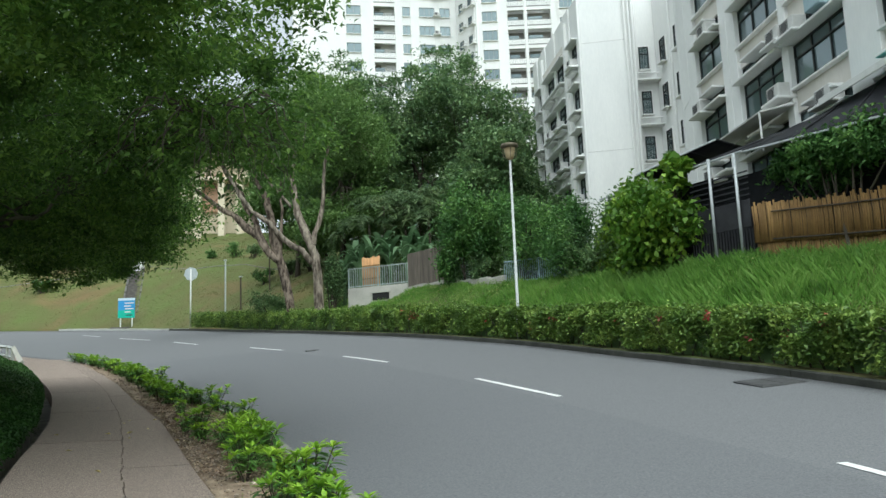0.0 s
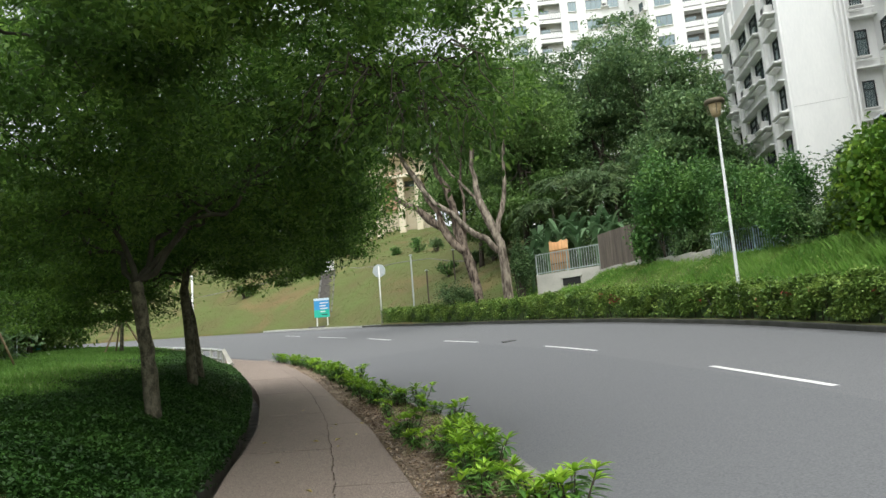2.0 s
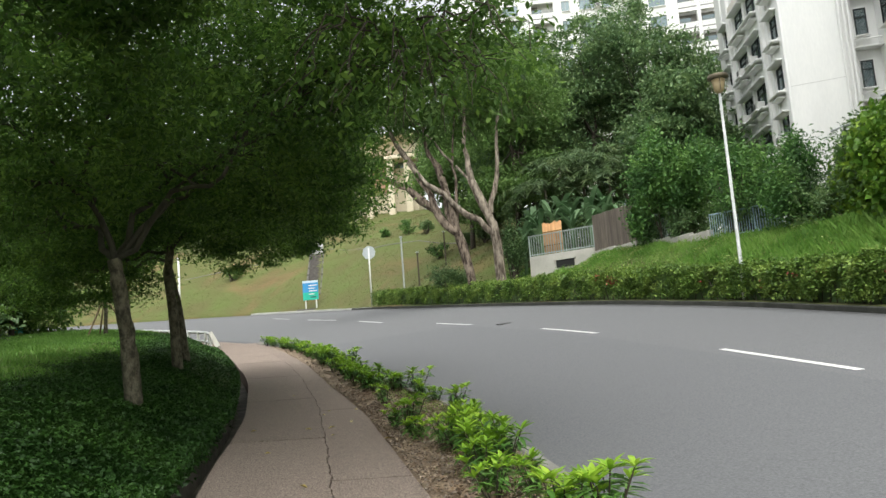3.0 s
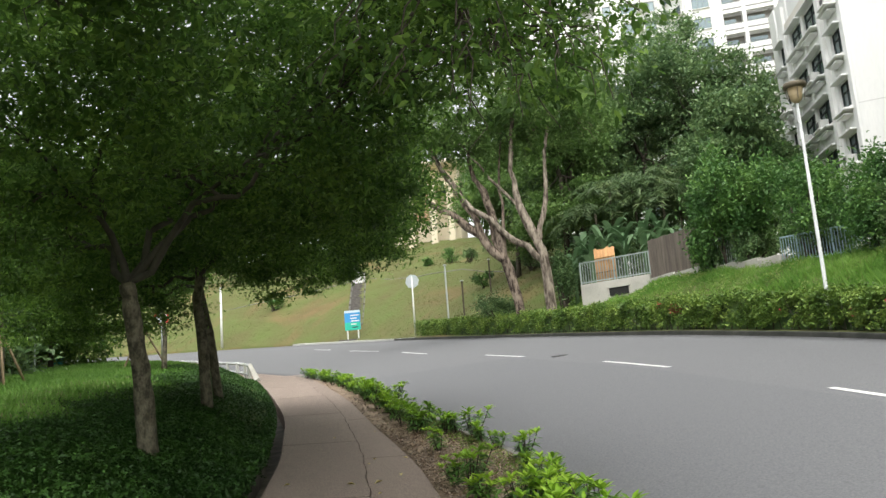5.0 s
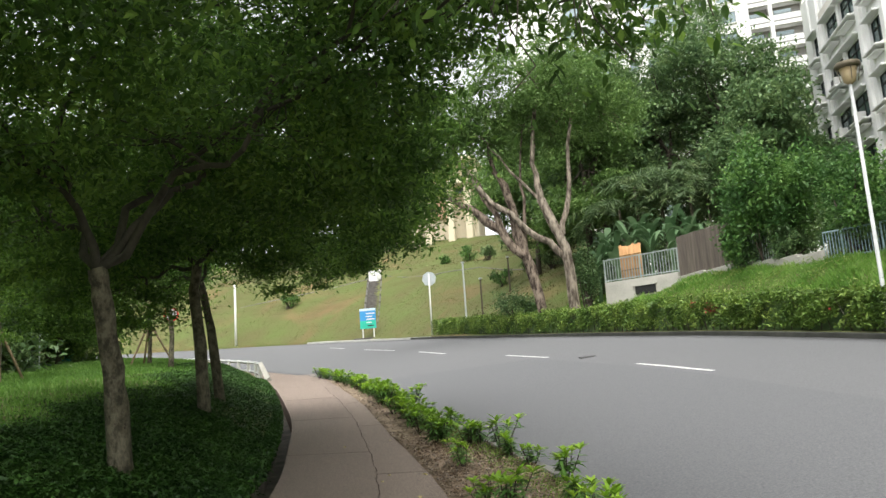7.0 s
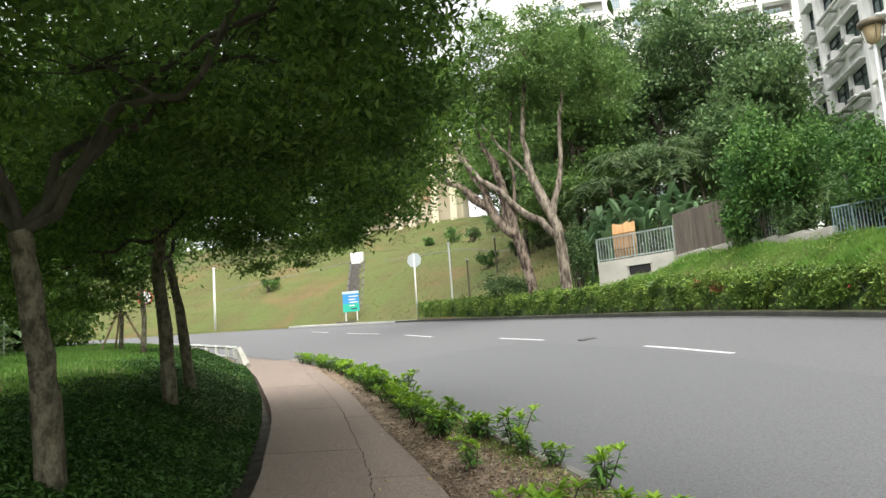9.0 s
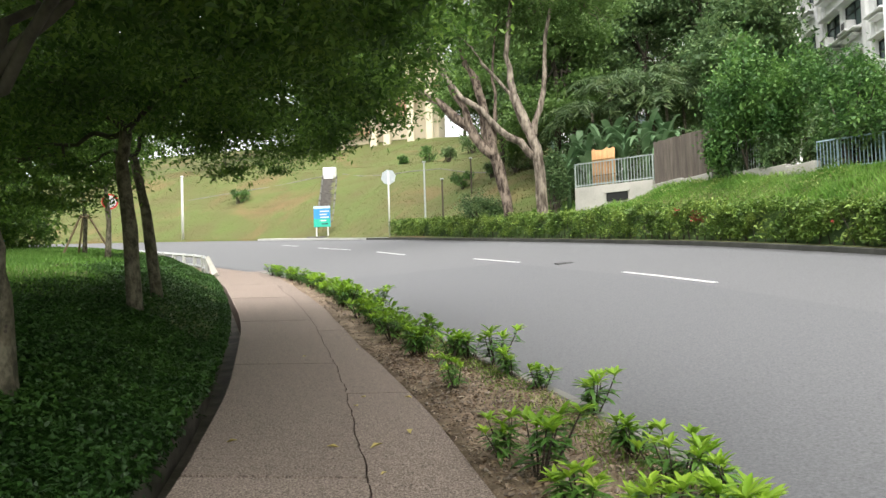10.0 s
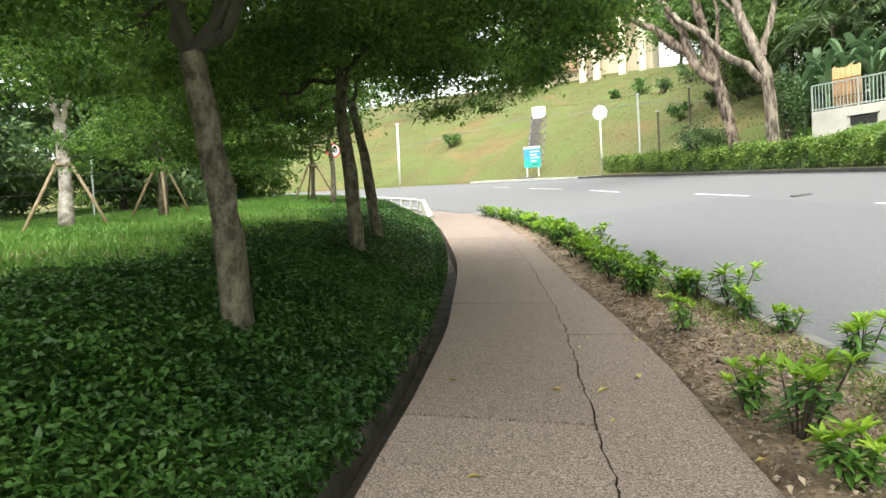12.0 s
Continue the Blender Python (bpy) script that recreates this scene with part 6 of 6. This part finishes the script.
wc = np.stack(scatter(420, 8, 46, 1.5, 8.2, rng, road_r, 1), 1)
pick = rng.integers(0, len(wc), 16000)
x, y = (wc[pick] + rng.normal(size=(16000, 2)) * 0.16).T
keep = x < fence_x(y) - 0.05
x, y = x[keep], y[keep]
tagged(quads("verge_weeds", leaf_quads(np.stack([x, y, verge_z(x, y) + 0.1 + np.abs(rng.normal(0, 0.13, len(x))) * (0.6 + 0.7 * (y < 32))], 1), 0.09, 0.4, rng, 0.1, 0.4), WEED), "yellow-green weeds growing through the verge grass", "weeds", kind="stuff")
x, y = rng.uniform(-62, 0, 90000), rng.uniform(46, 100, 90000)
d = off_road(x, y)
keep = (x > road_r(y) + 0.3) & (d < 36)
x, y = x[keep], y[keep]
tagged(quads("hill_grass", blades(np.stack([x, y, verge_z(x, y) - 0.02], 1), np.full(len(x), 0.09), 0.06, rng, 0.9), HILL_GRASS), "short patchy yellow-green grass on the hill", "grass", kind="stuff")

# ---- ground cover and grass of the lawn ----
n = 280000
y = np.where(rng.random(n) < 0.7, rng.uniform(6.5, 17, n), rng.uniform(2, 34, n))
e = 0.3 + (3.0 + 0.7 * np.sin(y * 0.8) + 1.6 * (y < 10)) * rng.random(n) ** 1.15 + rng.exponential(0.25, n)
x = path_l(y) - e
z = lawn_z(x, y) + rng.uniform(-0.02, 0.11, n) * np.clip(e, 0.3, 1) + 0.05 * np.abs(lump(x, y, 3.0))
tagged(quads("ground_cover", leaf_quads(np.stack([x, y, z], 1), 0.062, 0.5, rng, 0.05, 0.5), LEAF_COVER), "dense leafy green ground cover under the trees", "ground cover", kind="stuff")
n = 26000
y = rng.uniform(3, 34, n)
e = 0.2 + 0.22 * rng.random(n)
x = path_l(y) - e
z = lawn_z(x, y) - np.abs(rng.normal(0, 0.1, n)) * (e < 0.35) + 0.04
tagged(quads("ground_cover", leaf_quads(np.stack([x, y, z], 1), 0.075, 0.42, rng, 0.3, 0.4), LEAF_COVER), "leafy ground cover trailing over the channel wall", "ground cover", kind="stuff")
n = 120000
y = rng.uniform(6, 46, n)
x = path_l(y) - 2.7 - 17.5 * rng.random(n) ** 0.9
tagged(quads("lawn_grass", blades(np.stack([x, y, lawn_z(x, y) - 0.01], 1), np.full(n, 0.13), 0.024, rng, 0.8), LAWN), "green lawn grass beyond the trees", "grass", kind="stuff")

# ---- the young shrubs, pebbles and litter of the bed ----


def lance_leaves(c, axes, length, rng):
    """Pointed leaves with a folded midrib that arch over towards the tip."""
    g = Geo()
    for p, ax in zip(c, axes):
        L = length * rng.uniform(0.7, 1.15)
        side = unit(np.cross(ax, (0, 0, 1.0))[None] + 1e-4)[0]
        up = np.cross(side, ax)
        curl = rng.uniform(0.1, 0.4)
        b = len(g.v)
        pts = []
        for u, w in ((0.0, 0.008), (0.3, 0.1), (0.6, 0.115), (0.85, 0.06), (1.0, 0.004)):
            m = p + ax * L * (u - 0.4) + np.array((0, 0, -curl * L * u * u))
            pts += [m - side * w * L + up * w * L * 0.45, m, m + side * w * L + up * w * L * 0.45]
        g.v += [tuple(q) for q in pts]
        for j in range(4):
            k = b + j * 3
            g.f += [(k, k + 1, k + 4, k + 3), (k + 1, k + 2, k + 5, k + 4)]
    return g


def shrub(seed, h):
    rng = np.random.default_rng(seed)
    top = empty("bed_shrub", (0, 0, 0), "young shrub with glossy bright green leaves in the soil bed", "shrub", "bed shrubs")
    stems = Geo()
    old, young = [], []
    for i in range(7):
        t, s = rng.uniform(0, 6.28), rng.uniform(0.08, 0.26) * h / 0.45
        tip = np.array((math.cos(t) * s, math.sin(t) * s, h * rng.uniform(0.6, 1.0)))
        stems.tube([(0, 0, -0.05), tuple(tip * (0.6, 0.6, 0.5)), tuple(tip)], [0.009, 0.007, 0.004], 5, False)
        for j in range(rng.integers(8, 12)):
            a = rng.uniform(0, 6.28)
            ax = unit(np.array([[math.cos(a), math.sin(a), rng.uniform(0.35, 1.3)]]))
            young.append((tip + ax[0] * 0.05, ax[0]))
        for j in range(rng.integers(10, 15)):
            a = rng.uniform(0, 6.28)
            k = rng.uniform(0.35, 0.95)
            ax = unit(np.array([[math.cos(a), math.sin(a), rng.uniform(-0.3, 0.5)]]))
            old.append((tip * (k, k, k) + ax[0] * 0.06, ax[0]))
    stems.make("stem", BARK_DARK, top)
    for name, lst, m_, ln in (("mature_leaves", old, LEAF_OLD, 0.16), ("young_leaves", young, LEAF_YOUNG, 0.15)):
        c, a = np.array([q[0] for q in lst]), np.array([q[1] for q in lst])
        lance_leaves(c, a, ln, rng).make(name, m_, top, smooth=True)
    return top


kinds = [shrub(700 + i, h) for i, h in enumerate((0.36, 0.42, 0.32, 0.46, 0.4, 0.28, 0.38, 0.34))]
rs = random.Random(9)
spots = [(-2.42, 12.14), (-2.19, 11.72), (-1.58, 12.27), (-1.37, 11.55), (-1.1, 11.2), (-1.93, 11.1), (-1.81, 13.54), (-2.3, 14.6), (-2.65, 15.38), (-3.17, 14.67), (-3.3, 16.5), (-2.9, 16.0)]
y = -6.0
while y < 34.6:
    a, b = float(path_r(y)), float(road_l(y)) - 0.17
    if not 10.8 < y < 16.4:
        spots.append((a + (b - a) * rs.uniform(0.55, 0.88), y + rs.uniform(-0.1, 0.1)))
        if rs.random() < 0.7:
            spots.append((a + (b - a) * rs.uniform(0.3, 0.55), y + rs.uniform(0.1, 0.4)))
    y += rs.uniform(0.42, 0.62)
for i, (x, y) in enumerate(spots):
    m_ = pose(x, y, float(z_l(y)) - 0.02, 0, 0, rs.uniform(0, 360)) @ Matrix.Scale(rs.uniform(0.8, 1.25), 4)
    if i < len(kinds):
        kinds[i].matrix_basis = m_
    else:
        ob = copy_thing(kinds[i % len(kinds)], m_)
        ob.matrix_basis = m_
rng = np.random.default_rng(99)
peb = []
for i in range(4):
    g = Geo()
    t = [(math.cos(a) * math.cos(b), math.sin(a) * math.cos(b), math.sin(b)) for b in (-0.9, -0.2, 0.6) for a in np.linspace(0, 6.28, 7)[:-1]]
    t = [Vector(q) * rng.uniform(0.75, 1.15) for q in t] + [Vector((0, 0, 0.95))]
    f_ = [(r * 6 + k, r * 6 + (k + 1) % 6, (r + 1) * 6 + (k + 1) % 6, (r + 1) * 6 + k) for r in range(2) for k in range(6)] + [(12 + k, 12 + (k + 1) % 6, 18) for k in range(6)]
    g.add([Vector((q.x, q.y, q.z * 0.55)) for q in t], f_)
    me = g.make("pebble", PEBBLE, smooth=True)
    peb.append(me.data)
    bpy.data.objects.remove(me)
for i in range(290):
    y = rng.uniform(5.5, 16) if i < 230 else rng.uniform(16, 26)
    a, b = float(path_r(y)), float(road_l(y)) - 0.17
    x = a + (b - a) * rng.uniform(0.12, 0.98)
    s = abs(rng.normal(0, 0.018)) + 0.012
    ob = new("pebble", peb[i % 4])
    ob.matrix_basis = pose(x, y, float(z_l(y)) - 0.01 + s * 0.3, 0, 0, rng.uniform(0, 360)) @ Matrix.Scale(s, 4)
    tagged(ob, "small pale pebble lying on the bed soil", "pebble", "bed pebbles")
gravel = Geo()
for i in range(4200):
    y = float(rng.uniform(8, 17) if i < 3200 else rng.uniform(4, 27))
    t = rng.random() ** 0.8
    x = float(path_r(y)) + (float(road_l(y)) - 0.17 - float(path_r(y))) * t
    c, q = np.array((x, y, float(z_l(y)) + 0.012)), 0.006 + abs(rng.normal(0, 0.008))
    a = rng.uniform(0, 6.28)
    ring = [c + q * np.array((math.cos(a + k * 1.57) * rng.uniform(0.8, 1.4), math.sin(a + k * 1.57) * rng.uniform(0.7, 1.1), rng.uniform(-0.2, 0.2))) for k in range(4)]
    gravel.add(ring + [c + np.array((rng.normal() * q * 0.3, rng.normal() * q * 0.3, q * 0.8)), c - np.array((0, 0, q))], [(0, 1, 4), (1, 2, 4), (2, 3, 4), (3, 0, 4), (1, 0, 5), (2, 1, 5), (3, 2, 5), (0, 3, 5)])
tagged(gravel.make("gravel", PEBBLE), "scattered pale gravel on the bed soil", "gravel", kind="stuff")
n = 4500
y = np.where(rng.random(n) < 0.7, rng.uniform(8, 18, n), rng.uniform(2, 30, n))
t = rng.random(n)
x = path_r(y) + (road_l(y) - 0.17 - path_r(y)) * t
tagged(quads("leaf_litter", leaf_quads(np.stack([x, y, z_l(y) + 0.025 + 0.035 * rng.random(n)], 1), 0.055, 0.5, rng, 0.0, 0.85), LITTER), "dry brown leaf litter on the bed soil", "leaf litter", kind="stuff")
n = 9000
y = rng.uniform(4, 24, n)
x = road_l(y) - 0.18 - np.abs(rng.normal(0, 0.25, n))
tagged(quads("bed_weeds", blades(np.stack([x, y, z_l(y) - 0.02], 1), np.full(n, 0.07), 0.011, rng, 0.9), WEED), "sparse weeds and grass beside the kerb", "weeds", kind="stuff")
for i, (x, y) in enumerate(((-3.77, 12.45), (-3.69, 10.74), (-3.21, 11.8), (-4.65, 12.6), (-4.0, 13.87), (-3.44, 12.49), (-3.58, 14.26), (-3.28, 12.92), (-4.04, 14.28), (-2.35, 11.3), (-5.6, 16.9), (-5.0, 17.4), (-1.2, 6.6), (-2.6, 8.9))):
    q = leaf_quads(np.zeros((1, 3)), 0.1, 0.45, np.random.default_rng(800 + i), 0.0, 0.95)
    lf = quads("fallen_leaf", q, DRY_LEAF)
    lf.location = (x, y, float(z_l(y)) + 0.02)
    tagged(lf, "fallen yellow leaf lying on the footpath", "leaf", "fallen leaves")
